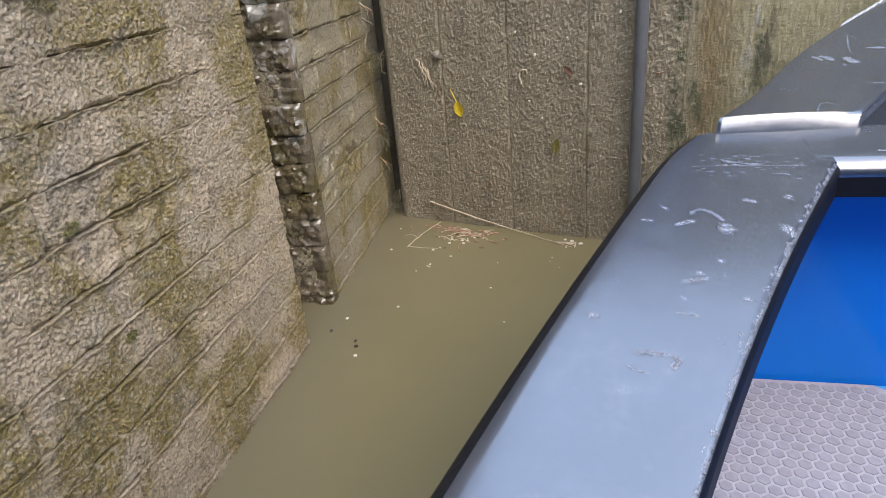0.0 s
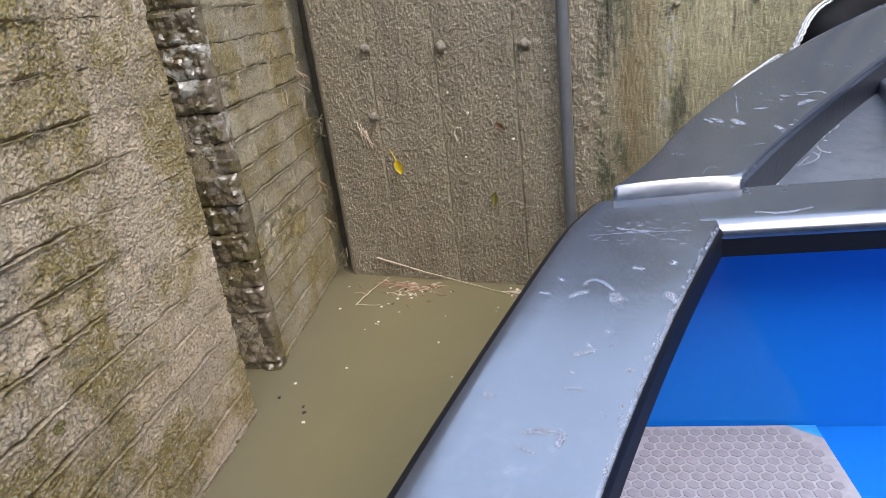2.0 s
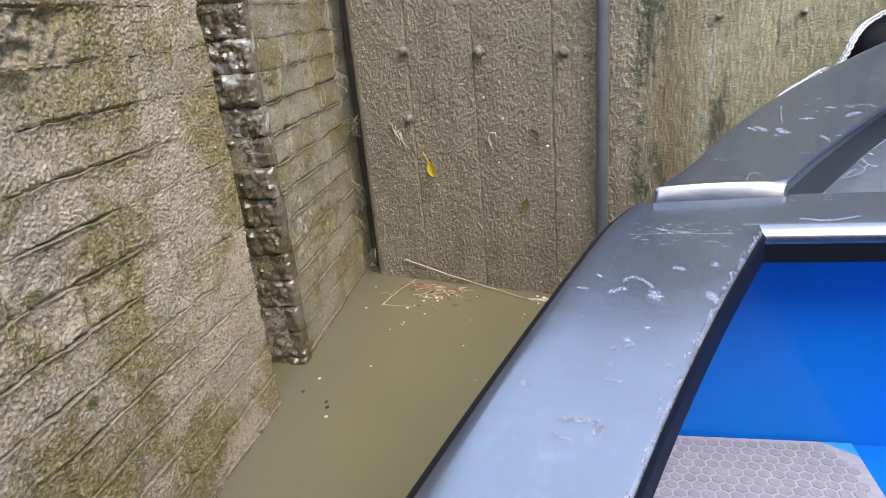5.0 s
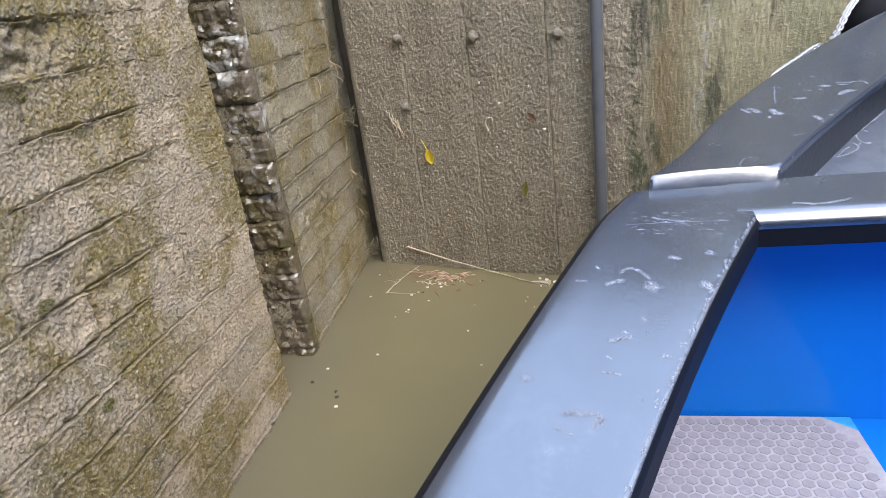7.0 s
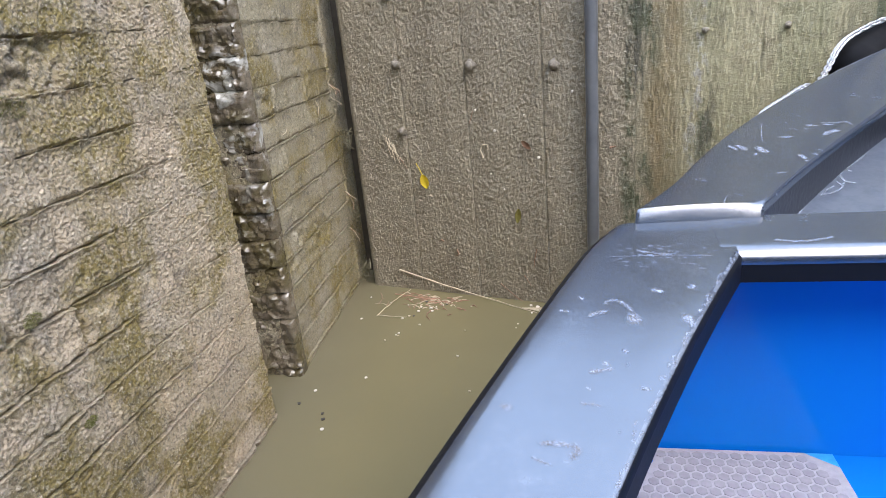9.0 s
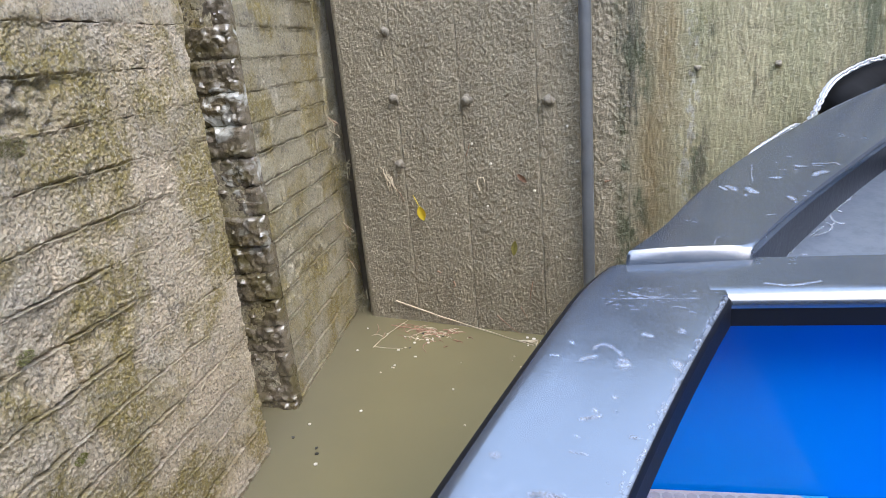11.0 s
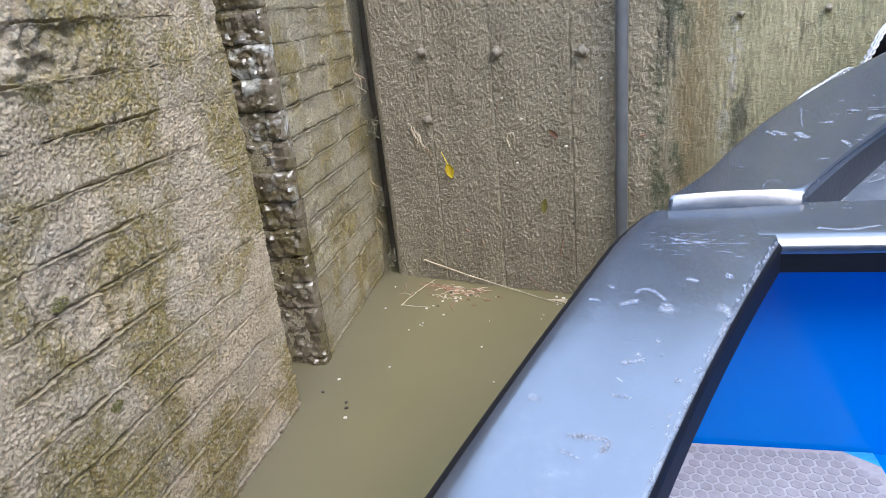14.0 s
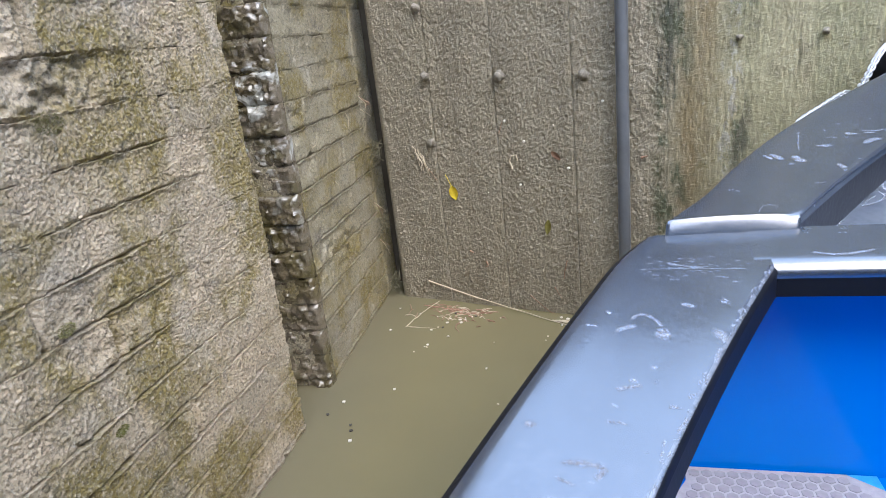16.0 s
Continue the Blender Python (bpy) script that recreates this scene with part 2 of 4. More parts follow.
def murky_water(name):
    """Silty water: brown in mid-chamber, greyer beside the brickwork and towards the gate corner."""
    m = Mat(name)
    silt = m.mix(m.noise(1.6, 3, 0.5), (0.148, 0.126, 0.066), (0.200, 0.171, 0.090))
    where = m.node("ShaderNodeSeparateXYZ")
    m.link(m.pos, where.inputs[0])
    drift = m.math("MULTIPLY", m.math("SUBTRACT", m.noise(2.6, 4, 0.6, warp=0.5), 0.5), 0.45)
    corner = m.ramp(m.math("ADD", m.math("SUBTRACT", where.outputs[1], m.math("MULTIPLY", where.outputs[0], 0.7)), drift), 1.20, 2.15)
    # grey reflection of the wall, put into the colour of the water beside it
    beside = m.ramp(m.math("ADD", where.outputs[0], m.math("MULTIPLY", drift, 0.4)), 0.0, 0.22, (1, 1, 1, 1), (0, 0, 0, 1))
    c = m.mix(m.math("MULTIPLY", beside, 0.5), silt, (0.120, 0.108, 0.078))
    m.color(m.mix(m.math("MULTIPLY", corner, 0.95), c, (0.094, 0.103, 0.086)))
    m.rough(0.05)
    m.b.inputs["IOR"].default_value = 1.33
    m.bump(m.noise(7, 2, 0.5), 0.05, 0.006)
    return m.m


def hex_mat(name):
    """Grey rubber matting moulded with rounded hexagons."""
    m = Mat(name)
    spots = m.noise(60, 4, 0.7)
    m.color(m.mix(m.ramp(spots, 0.35, 0.7), (0.33, 0.308, 0.318), (0.43, 0.402, 0.415)))
    m.rough(0.75)
    m.bump(m.noise(300, 2), 0.3, 0.0008)
    return m.m


BRICK = silted_brick("silted_brick", tone=(1.17, 1.055, 0.94))
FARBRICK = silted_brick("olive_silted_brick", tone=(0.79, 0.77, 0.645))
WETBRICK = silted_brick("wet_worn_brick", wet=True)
MORTAR = simple("lime_mortar", (0.30, 0.265, 0.20), 0.9, vary=0.35, scale=40, bump=0.6)
TIMBER = silted_timber("silted_gate_timber")
STAINED = stained_timber("stained_gate_timber")
HEEL_AND_GAP = simple("dark_timber_and_gap_shade", (0.085, 0.068, 0.047), 0.55, vary=0.6, scale=22, bump=0.9)
IRON = simple("wet_silted_iron", (0.15, 0.158, 0.17), 0.30, 0.4, vary=0.3, scale=18, bump=0.3)
BOLT = simple("silted_bolt_iron", (0.215, 0.185, 0.140), 0.5, 0.0, vary=0.6, scale=110, bump=1.0)
BLACK = black_paint("weathered_black_paint")
WORN = black_paint("worn_black_arris", rubbed_bare=0.55)
# upright inner faces: their dark reflection is put into a darker black
LIP = simple("shaded_black_edge", (0.004, 0.005, 0.008), 0.6, vary=0.3, scale=20)
EDGE = simple("black_outer_edge", (0.008, 0.009, 0.012), 0.5, vary=0.5, scale=60, bump=0.5)
for m in (LIP, EDGE):
    m.node_tree.nodes["Principled BSDF"].inputs["IOR"].default_value = 1.25
COAMING = simple("rubbed_black_coaming", (0.012, 0.014, 0.020), 0.42, vary=0.6, scale=30, bump=0.4)
DECK = black_paint("dusty_grey_deck_paint", (0.030, 0.037, 0.052), 0.42, 0.30)
BLUE = simple("glossy_blue_paint", (0.0003, 0.160, 0.59), 0.14, vary=0.06, scale=6, bump=0.03)
BLUE.node_tree.nodes["Principled BSDF"].inputs["IOR"].default_value = 1.36


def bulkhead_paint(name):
    """Gloss blue; its paler stretch is reflected light put into the colour, soft along the edge."""
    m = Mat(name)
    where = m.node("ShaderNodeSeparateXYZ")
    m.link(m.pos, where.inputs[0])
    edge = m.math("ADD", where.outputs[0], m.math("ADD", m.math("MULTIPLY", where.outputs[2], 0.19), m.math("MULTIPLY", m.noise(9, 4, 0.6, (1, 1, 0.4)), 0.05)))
    # painted sheen: stops short of the shade under the beam
    sheen = m.math("MULTIPLY", m.ramp(edge, 1.088, 1.104), m.ramp(m.math("ADD", where.outputs[2], m.math("MULTIPLY", m.noise(30, 3), 0.01)), 0.500, 0.516, (1, 1, 1, 1), (0, 0, 0, 1)))
    m.color(m.mix(sheen, m.mix(m.noise(6, 3), (0.0003, 0.150, 0.56), (0.0003, 0.170, 0.62)), (0.002, 0.205, 0.70)))
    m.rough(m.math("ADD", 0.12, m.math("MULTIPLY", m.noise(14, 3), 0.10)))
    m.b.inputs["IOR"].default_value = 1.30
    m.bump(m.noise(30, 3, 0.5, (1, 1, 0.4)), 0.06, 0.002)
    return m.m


BULKHEAD = bulkhead_paint("blue_gloss_with_sheen")
MATTING = hex_mat("grey_hexagon_matting")
RUBBER = simple("black_rubber", (0.008, 0.008, 0.009), 0.85, vary=0.3, scale=30)
CHROME = simple("galvanised_chain", (0.55, 0.56, 0.58), 0.35, 0.85, vary=0.15, scale=60)
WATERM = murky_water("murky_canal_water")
RUBBER.node_tree.nodes["Principled BSDF"].inputs["IOR"].default_value = 1.25
GROUND = simple("grass_bank", (0.06, 0.085, 0.03), 0.95, vary=0.5, scale=5, bump=0.8)
STRAW = simple("dry_straw", (0.50, 0.41, 0.28), 0.7, vary=0.35, scale=50)
DEBRIS = simple("sodden_reed", (0.24, 0.135, 0.08), 0.75, vary=0.5, scale=60)
WEED = simple("sodden_weed", (0.11, 0.095, 0.05), 0.6, vary=0.5, scale=80)
RUSSET = simple("russet_reed", (0.36, 0.20, 0.13), 0.7, vary=0.4, scale=60)
YELLOW = simple("yellow_leaf", (0.80, 0.60, 0.04), 0.55, vary=0.25, scale=80)


# ---- mesh helpers ----
def part(name, bm, material, parent, label=""):
    me = bpy.data.meshes.new(name)
    bm.to_mesh(me)
    bm.free()
    ob = new(name, me)
    me.materials.append(material)
    if parent is not None:
        ob.parent = parent
    if label:
        ob["label"] = label
    return ob


def smooth(ob, angle=40):
    me = ob.data
    me.polygons.foreach_set("use_smooth", [True] * len(me.polygons))
    me.set_sharp_from_angle(angle=radians(angle))
    return ob


def box(x0, x1, y0, y1, z0, z1, bevel=0.0, seg=2):
    bm = bmesh.new()
    bmesh.ops.create_cube(bm, size=1)
    bmesh.ops.scale(bm, vec=(x1 - x0, y1 - y0, z1 - z0), verts=bm.verts)
    bmesh.ops.translate(bm, vec=((x0 + x1) / 2, (y0 + y1) / 2, (z0 + z1) / 2), verts=bm.verts)
    if bevel:
        bmesh.ops.bevel(bm, geom=bm.edges[:], offset=bevel, segments=seg, affect="EDGES", profile=0.5)
    return bm


def loft(rings, cap=True, closed=True):
    """A skin over rings of points, each ring a list of the same length."""
    bm = bmesh.new()
    vs = [[bm.verts.new(p) for p in r] for r in rings]
    n = len(rings[0])
    for a, b in zip(vs, vs[1:]):
        for i in range(n if closed else n - 1):
            j = (i + 1) % n
            bm.faces.new((a[i], a[j], b[j], b[i]))
    if cap and closed:
        bm.faces.new(list(reversed(vs[0])))
        bm.faces.new(vs[-1])
    bmesh.ops.recalc_face_normals(bm, faces=bm.faces[:])
    return bm


def tube(points, radius, sides=10, radii=None):
    pts = [Vector(p) for p in points]
    rings = []
    for i, p in enumerate(pts):
        d = (pts[min(i + 1, len(pts) - 1)] - pts[max(i - 1, 0)]).normalized()
        up = Vector((0, 0, 1)) if abs(d.z) < 0.9 else Vector((1, 0, 0))
        a = d.cross(up).normalized()
        b = a.cross(d)
        r = radii[i] if radii else radius
        rings.append([p + r * (math.cos(k * math.tau / sides) * a + math.sin(k * math.tau / sides) * b) for k in range(sides)])
    return loft(rings)


def spline(points, n):
    """Catmull-Rom through points, n samples."""
    p = [Vector(q) for q in points]
    p = [2 * p[0] - p[1]] + p + [2 * p[-1] - p[-2]]
    out = []
    segs = len(p) - 3
    for k in range(n):
        u = k / (n - 1) * segs
        i = min(int(u), segs - 1)
        f = u - i
        a, b, c, d = p[i:i + 4]
        out.append(0.5 * ((2 * b) + (c - a) * f + (2 * a - 5 * b + 4 * c - d) * f * f + (3 * b - a - 3 * c + d) * f ** 3))
    return out


def gate_y(x):
    return GATE_Y0 - GATE_S * x


# ---- water, banks, lock chamber ----
LOCK_W = 2 * LOCK_C
BACK = -14.0
TOP = 2.1

bm = bmesh.new()
xs, ys = (-60, -0.9, LOCK_W + 0.9, 60), (-60, BACK - 1, 4.0, 60)
grid = [[bm.verts.new((x, y, TOP)) for x in xs] for y in ys]
for j in range(3):
    for i in range(3):
        if (i, j) != (1, 1):
            bm.faces.new((grid[j][i], grid[j][i + 1], grid[j + 1][i + 1], grid[j + 1][i]))
tagged(part("ground", bm, GROUND, None), "grassy bank beside the lock chamber", "ground", kind="structure")

bm = bmesh.new()
bmesh.ops.create_grid(bm, x_segments=30, y_segments=120, size=0.5)
bmesh.ops.scale(bm, vec=(LOCK_W + 1.0, 4.0 - BACK, 1), verts=bm.verts)
bmesh.ops.translate(bm, vec=(LOCK_C, (4.0 + BACK) / 2, WATER), verts=bm.verts)
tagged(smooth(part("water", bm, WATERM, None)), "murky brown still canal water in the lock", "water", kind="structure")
tagged(part("lock_bed", box(-0.6, LOCK_W + 0.6, BACK, 4.0, -1.4, -1.2), MORTAR, None), "silted bed of the lock chamber", "floor", kind="structure")

SLOT0, SLOT1, SLOT_D = 1.17, 1.350, 0.19      # stop-plank slot in the wall
QUOIN = 1.962
WALL_SKEW = -0.045                             # the wall beyond the slot falls back slightly


def face_b(y):
    return -0.012 + WALL_SKEW * (y - SLOT1)


wall = new("wall_left")
tagged(wall, "silt-coated brick lock wall with a vertical stop-plank slot", "wall", kind="structure")
bm = box(-0.9, -0.030, 0.10, SLOT0 - 0.004, -1.3, TOP)
part("mortar_bed", bm, BRICK, wall)
part("wall_core", box(-0.9, 0.002, BACK, 0.10, -1.3, TOP), BRICK, wall)
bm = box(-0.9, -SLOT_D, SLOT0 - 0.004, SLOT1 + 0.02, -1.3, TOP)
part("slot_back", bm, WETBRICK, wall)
a, b = SLOT1 + 0.005, QUOIN
prof = [(-0.9, a), (face_b(a) - 0.035, a), (face_b(b) - 0.035, b), (-0.9, b)]
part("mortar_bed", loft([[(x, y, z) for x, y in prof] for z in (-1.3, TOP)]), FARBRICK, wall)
part("quoin_recess", box(-0.9, -0.09, QUOIN - 0.01, 4.0, -1.3, TOP), MORTAR, wall)

COURSE, BED0 = 0.0733, 0.600
LEN = 0.232
ZROWS = [0.0, 0.0008, 0.0020, 0.0036] + [0.0054 + 0.0018 * k for k in range(35)] + [0.0682, 0.0696, 0.0710, 0.0721, 0.0731]
ZFAR, ZROUGH = ZROWS[::2] + ZROWS[-1:], ZROWS[:4:2] + ZROWS[4:-3:6] + ZROWS[-1:]


def joint_open(y, z, far=False):
    """How far a bed joint of the near wall is washed out (1) or filled with silt (0)."""
    if y > QUOIN:
        return 0.06
    n = 0.46 + 1.2 * noise.noise(Vector((y * 3.1, z * 9.0, 4.7))) + 0.8 * noise.noise(Vector((y * 13.0, z * 31.0, 1.2)))
    n += 0.34 * min(1.0, max(0.0, (0.50 - z) / 0.2))
    if far:
        n = 0.35 + 0.6 * n
    if z > 0.42 and not far:
        n -= 1.0 * min(1.0, max(0.0, (y - 0.72) / 0.25)) * min(1.0, (z - 0.42) / 0.12)
    return 0.10 + 0.80 * min(1.0, max(0.0, n))


def silted_face(y, z):
    q = Vector((y, z, 2.2))
    x = 0.0035 * noise.noise(q * 7) + 0.0022 * noise.noise(q * 24) + 0.0014 * noise.noise(q * 52) + 0.0024 * max(-0.25, noise.noise(q * 185)) + 0.0026 * noise.noise(q * 300 + Vector((7, 1, 4)))
    w = max(0.0, noise.noise(q * 5 + Vector((3, 8, 1))) - 0.15)
    return x - 0.020 * w * (0.6 + noise.noise(q * 40))


def wall_brick(y0, length, z0, broken=0.0, far=False):
    """A near-wall brick under its coat of silt, its upper edge a ledge below the joint above."""
    h = COURSE - 0.0002
    fine = -0.1 < z0 < 0.95 and y0 > 0.15
    n = max(6, int(length / (0.0080 if not fine else 0.0032 if far else 0.0018)))
    bm = bmesh.new()
    front = []
    ys = [0.0003, 0.0015] + [0.0035 + (length - 0.0070) * k / n for k in range(n + 1)] + [length - 0.0015, length - 0.0003]
    seed = y0 * 31 + z0 * 17
    for z in ZROUGH if not fine else ZFAR if far else ZROWS:
        row = []
        for y in ys:
            up, low = joint_open(y0 + y, z0 + h, far), joint_open(y0 + y, z0, far)
            wob = 0.0040 * noise.noise(Vector(((y0 + y) * 19, z0 * 40, 8.8))) + 0.0019 * noise.noise(Vector(((y0 + y) * 75, z0 * 40, 3.3)))
            x = silted_face(y0 + y, z0 + z)
            x += 0.0046 * up * max(0.0, 1 - (h - z) / 0.0065)
            if z < 0.0045:
                x -= 0.0090 * low * (1 - z / 0.0045) ** 0.6
            x -= 0.0010 * low * max(0.0, 1 - z / 0.012)
            e = min(y, length - y)
            end = y0 if y < length / 2 else y0 + length
            head = 0.15 + 1.1 * max(0.0, 0.30 + noise.noise(Vector((end * 17, z0 * 23, 6.1))) + 0.5 * noise.noise(Vector((end * 17, (z0 + z) * 30, 2.9))))
            e2 = e + 0.003 * noise.noise(Vector((end * 9, (z0 + z) * 60, 5.5)))
            if e2 < 0.008:
                x -= 0.011 * head * (1 - max(0.0, e2) / 0.008) ** 0.8
            elif e2 < 0.020:
                x += 0.0028 * head * (1 - abs(e2 - 0.014) / 0.006)
            if broken:
                q = Vector((y0 + y, z0 + z, seed))
                x -= broken * (0.45 + noise.noise(q * 24) + 0.8 * noise.noise(q * 70)) * min(1.0, e / 0.03, z / 0.01, (h - z) / 0.01)
            row.append(bm.verts.new((x, y, z + wob)))
        front.append(row)
    for a, b in zip(front, front[1:]):
        for i in range(len(ys) - 1):
            bm.faces.new((a[i], a[i + 1], b[i + 1], b[i]))
    rim = front[0] + [r[-1] for r in front[1:]] + front[-1][-2::-1] + [r[0] for r in front[-2:0:-1]]
    back = [bm.verts.new((-0.05, v.co.y, v.co.z)) for v in rim]
    for i in range(len(rim)):
        j = (i + 1) % len(rim)
        bm.faces.new((rim[i], back[i], back[j], rim[j]))
    me = bpy.data.meshes.new("brick")
    bm.normal_update()
    bm.to_mesh(me)
    bm.free()
    me.polygons.foreach_set("use_smooth", [True] * len(me.polygons))
    me.set_sharp_from_angle(angle=radians(60))
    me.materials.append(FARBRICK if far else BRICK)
    ob = new("brick", me)
    ob.parent = wall
    ob.matrix_basis = Matrix.Translation((0.002, y0, z0)) if not far else Matrix.Translation((face_b(y0), y0, z0)) @ Matrix.Rotation(-math.atan(WALL_SKEW), 4, "Z")
    return ob


def brick_mesh(name, length, depth, material, rng, worn=0.0, nx=44, nz=14):
    """A brick with its face at x = 0 looking along +x, from y = 0 to length; z from 0 to the course height."""
    h = COURSE - 0.0042
    seed = rng.uniform(0, 100)
    bm = bmesh.new()
    front = []
    for k in range(nz + 1):
        row = []
        for i in range(nx + 1):
            y, z = length * i / nx, h * k / nz
            top, side = k in (0, nz), i in (0, nx)
            n1 = noise.noise(Vector((y * 14, z * 14, seed)))
            n2 = noise.noise(Vector((y * 45, z * 45, seed + 9)))
            n3 = noise.noise(Vector((y * 130, z * 130, seed + 5)))
            x = 0.0035 * n1 + 0.0020 * n2 + 0.0028 * n3 + worn * (n1 + 0.7 * n2 + 0.5 * n3)
            rim_z = min(z, h - z) / 0.007
            rim_y = min(y, length - y) / 0.007
            if rim_z < 1:
                x -= (0.0030 + 0.005 * n1 + worn * 0.6) * (1 - rim_z) ** 1.5
            if rim_y < 1:
                x -= (0.0022 + 0.004 * n2 + worn * 0.6) * (1 - rim_y) ** 1.5
            row.append(bm.verts.new((x, y, z + (0.0036 * noise.noise(Vector((y * 18, seed, k * 0.2))) + 0.0016 * noise.noise(Vector((y * 70, seed, k * 0.2))) if top else 0.0) + 0.4 * worn * n2)))
        front.append(row)
    for k in range(nz):
        for i in range(nx):
            bm.faces.new((front[k][i], front[k][i + 1], front[k + 1][i + 1], front[k + 1][i]))
    rim = front[0] + [r[-1] for r in front[1:]] + front[-1][-2::-1] + [r[0] for r in front[-2:0:-1]]
    back = [bm.verts.new((-depth, v.co.y, v.co.z)) for v in rim]
    for i in range(len(rim)):
        j = (i + 1) % len(rim)
        bm.faces.new((rim[i], back[i], back[j], rim[j]))
    bmesh.ops.recalc_face_normals(bm, faces=bm.faces[:])
    me = bpy.data.meshes.new(name)
    bm.to_mesh(me)
    bm.free()
    me.polygons.foreach_set("use_smooth", [True] * len(me.polygons))
    me.set_sharp_from_angle(angle=radians(50))
    me.materials.append(material)
    return me


# ---- lock gate ----
GATE_LOW = 0.045                               # the gate and what clings to it hang this much below their drawn heights


def on_gate(x, z, out=0.0):
    """A point on the gate's face, out metres proud of it."""
    k = 1 / math.hypot(1, GATE_S)
    x -= 0.016
    return Vector((x - out * GATE_S * k, gate_y(x) - out * k, z - GATE_LOW))


GATE_ANGLE = -math.atan(GATE_S)


def gate_leaf(mirror=False):
    gate = new("lock_gate")
    tagged(gate, "silt-coated vertical timber plank lock gate with iron bolts" if not mirror else "dark weathered timber lock gate leaf meeting at the mitre", "lock gate", group="lock gates")
    if mirror:
        gate.matrix_world = Matrix.Translation((2 * LOCK_C, 0, 0)) @ Matrix.Diagonal((-1, 1, 1, 1))
    return gate


def silted_plank(w, seed, amount, arc=None, step=0.0026, groove=0.0025):
    """An upright board whose face carries lumps of dried silt; arc rounds its left edge."""
    n = int(w / step)
    gap = 0.0006 if groove else -0.0002
    xs = [gap + (w - 2 * gap) * k / n for k in range(n + 1)]
    left = [(0.0, 0.12), *reversed(arc)] if arc else [(gap, 0.08), (gap, 0.003)]
    if arc:
        xs = [x for x in xs if x > 0.032]
    zs = [-1.2, -0.6, -0.1] + [-0.03 + 0.0030 * k for k in range(370)] + [1.3, 1.88]
    rings = []
    for z in zs:
        ring = [(x, y, z) for x, y in left]
        for k, x in enumerate(xs):
            q = Vector((x + seed, z, seed if groove else 6.1))
            y = -amount * (0.0035 * noise.noise(q * 9) + 0.0016 * noise.noise(q * 48) + 0.0026 * max(-0.3, noise.noise(Vector((q.x * 128, q.y * (96 if groove else 34), q.z)) + Vector((3, 1, 7)))) + 0.0017 * noise.noise(q * 220))
            e = min(x if not arc else 1, w - x) / 0.006
            if e < 1:
                y += groove * (1 - e)
            ring.append((x, y, z))
        ring += [(w - gap, 0.08 if not arc else 0.12, z)]
        rings.append(ring)
    bm = bmesh.new()
    vs = [[bm.verts.new(p) for p in r] for r in rings]
    m = len(rings[0])
    for a, b in zip(vs, vs[1:]):
        for i in range(m):
            bm.faces.new((a[i], a[(i + 1) % m], b[(i + 1) % m], b[i]))
    bm.faces.new(list(reversed(vs[0])))
    bm.faces.new(vs[-1])
    return bm


gate = gate_leaf()
PLANKS = [0.026, 0.226, 0.430, 0.654, 0.897, 1.066, 1.240, 1.432, 1.60, 1.80, 1.98, 2.164]
rng = random.Random(4)
for x0, x1 in zip(PLANKS, PLANKS[1:]):
    w = (x1 - x0) * math.hypot(1, GATE_S)
    bm = box(0.0006, w - 0.0006, 0, 0.08, -1.2, 1.88, 0.0025, 1)
    if 0.05 < x0 < 1.5:
        bm.free()
        bm = silted_plank(w, x0 * 9.7 if x0 < 0.8 else x0 * math.hypot(1, GATE_S), 1.0 if x0 < 0.8 else 0.6, groove=0.0025 if x0 < 0.8 else 0.0)
    if x0 < 0.05:
        bm.free()
        arc = [(0.030 - 0.030 * math.sin(a), 0.038 - 0.038 * math.cos(a)) for a in [math.pi / 2 * k / 6 for k in range(7)]]
        bm = silted_plank(w, 0.3, 1.0, arc)
    pl = part("plank", bm, (HEEL_AND_GAP if x0 > 1.5 else STAINED if x0 > 0.6 else TIMBER), gate)
    pl.matrix_world = Matrix.Translation(on_gate(x0, 0, rng.uniform(-0.0015, 0.001) if x0 < 0.8 else 0.0)) @ Matrix.Rotation(GATE_ANGLE, 4, "Z")
# dark strip added where the quoin has only a shaded gap
smooth(part("sealing_strip", box(-0.046, 0.06, 2.085, 2.12, -1.2, 1.88, 0.01), HEEL_AND_GAP, gate, "dark strip standing in for the shaded gap at the quoin"))


def bolt(x, z, size=0.018):
    rings = []
    rg = random.Random(int(1000 * x + 100 * z))
    for k, (r, o) in enumerate([(1.25, -0.002), (1.3, 0.003), (0.95, 0.006), (0.92, 0.014), (0.6, 0.019), (0.1, 0.021)]):
        ringp = []
        for i in range(10):
            a = math.tau * i / 10
            rr = size * r * (1 + rg.uniform(-0.38, 0.30))
            p = on_gate(x, z, o)
            t = Vector((1, -GATE_S, 0)).normalized()
            ringp.append(p + t * rr * math.cos(a) + Vector((0, 0, rr * math.sin(a))))
        rings.append(ringp)
    return smooth(part("bolt", loft(rings), BOLT, gate, "rusty domed bolt head crusted with silt"), 60)


for x, z in [(0.222, 0.789), (0.453, 0.774), (0.686, 0.763), (0.218, 0.588), (0.216, 0.984), (0.212, 1.466), (0.22, 0.02),
             (0.42, 0.0), (0.446, 1.21), (0.70, 1.20), (1.052, 0.823), (1.222, 0.820)]:
    bolt(x, z, 0.006 if x > 0.9 else 0.0125)

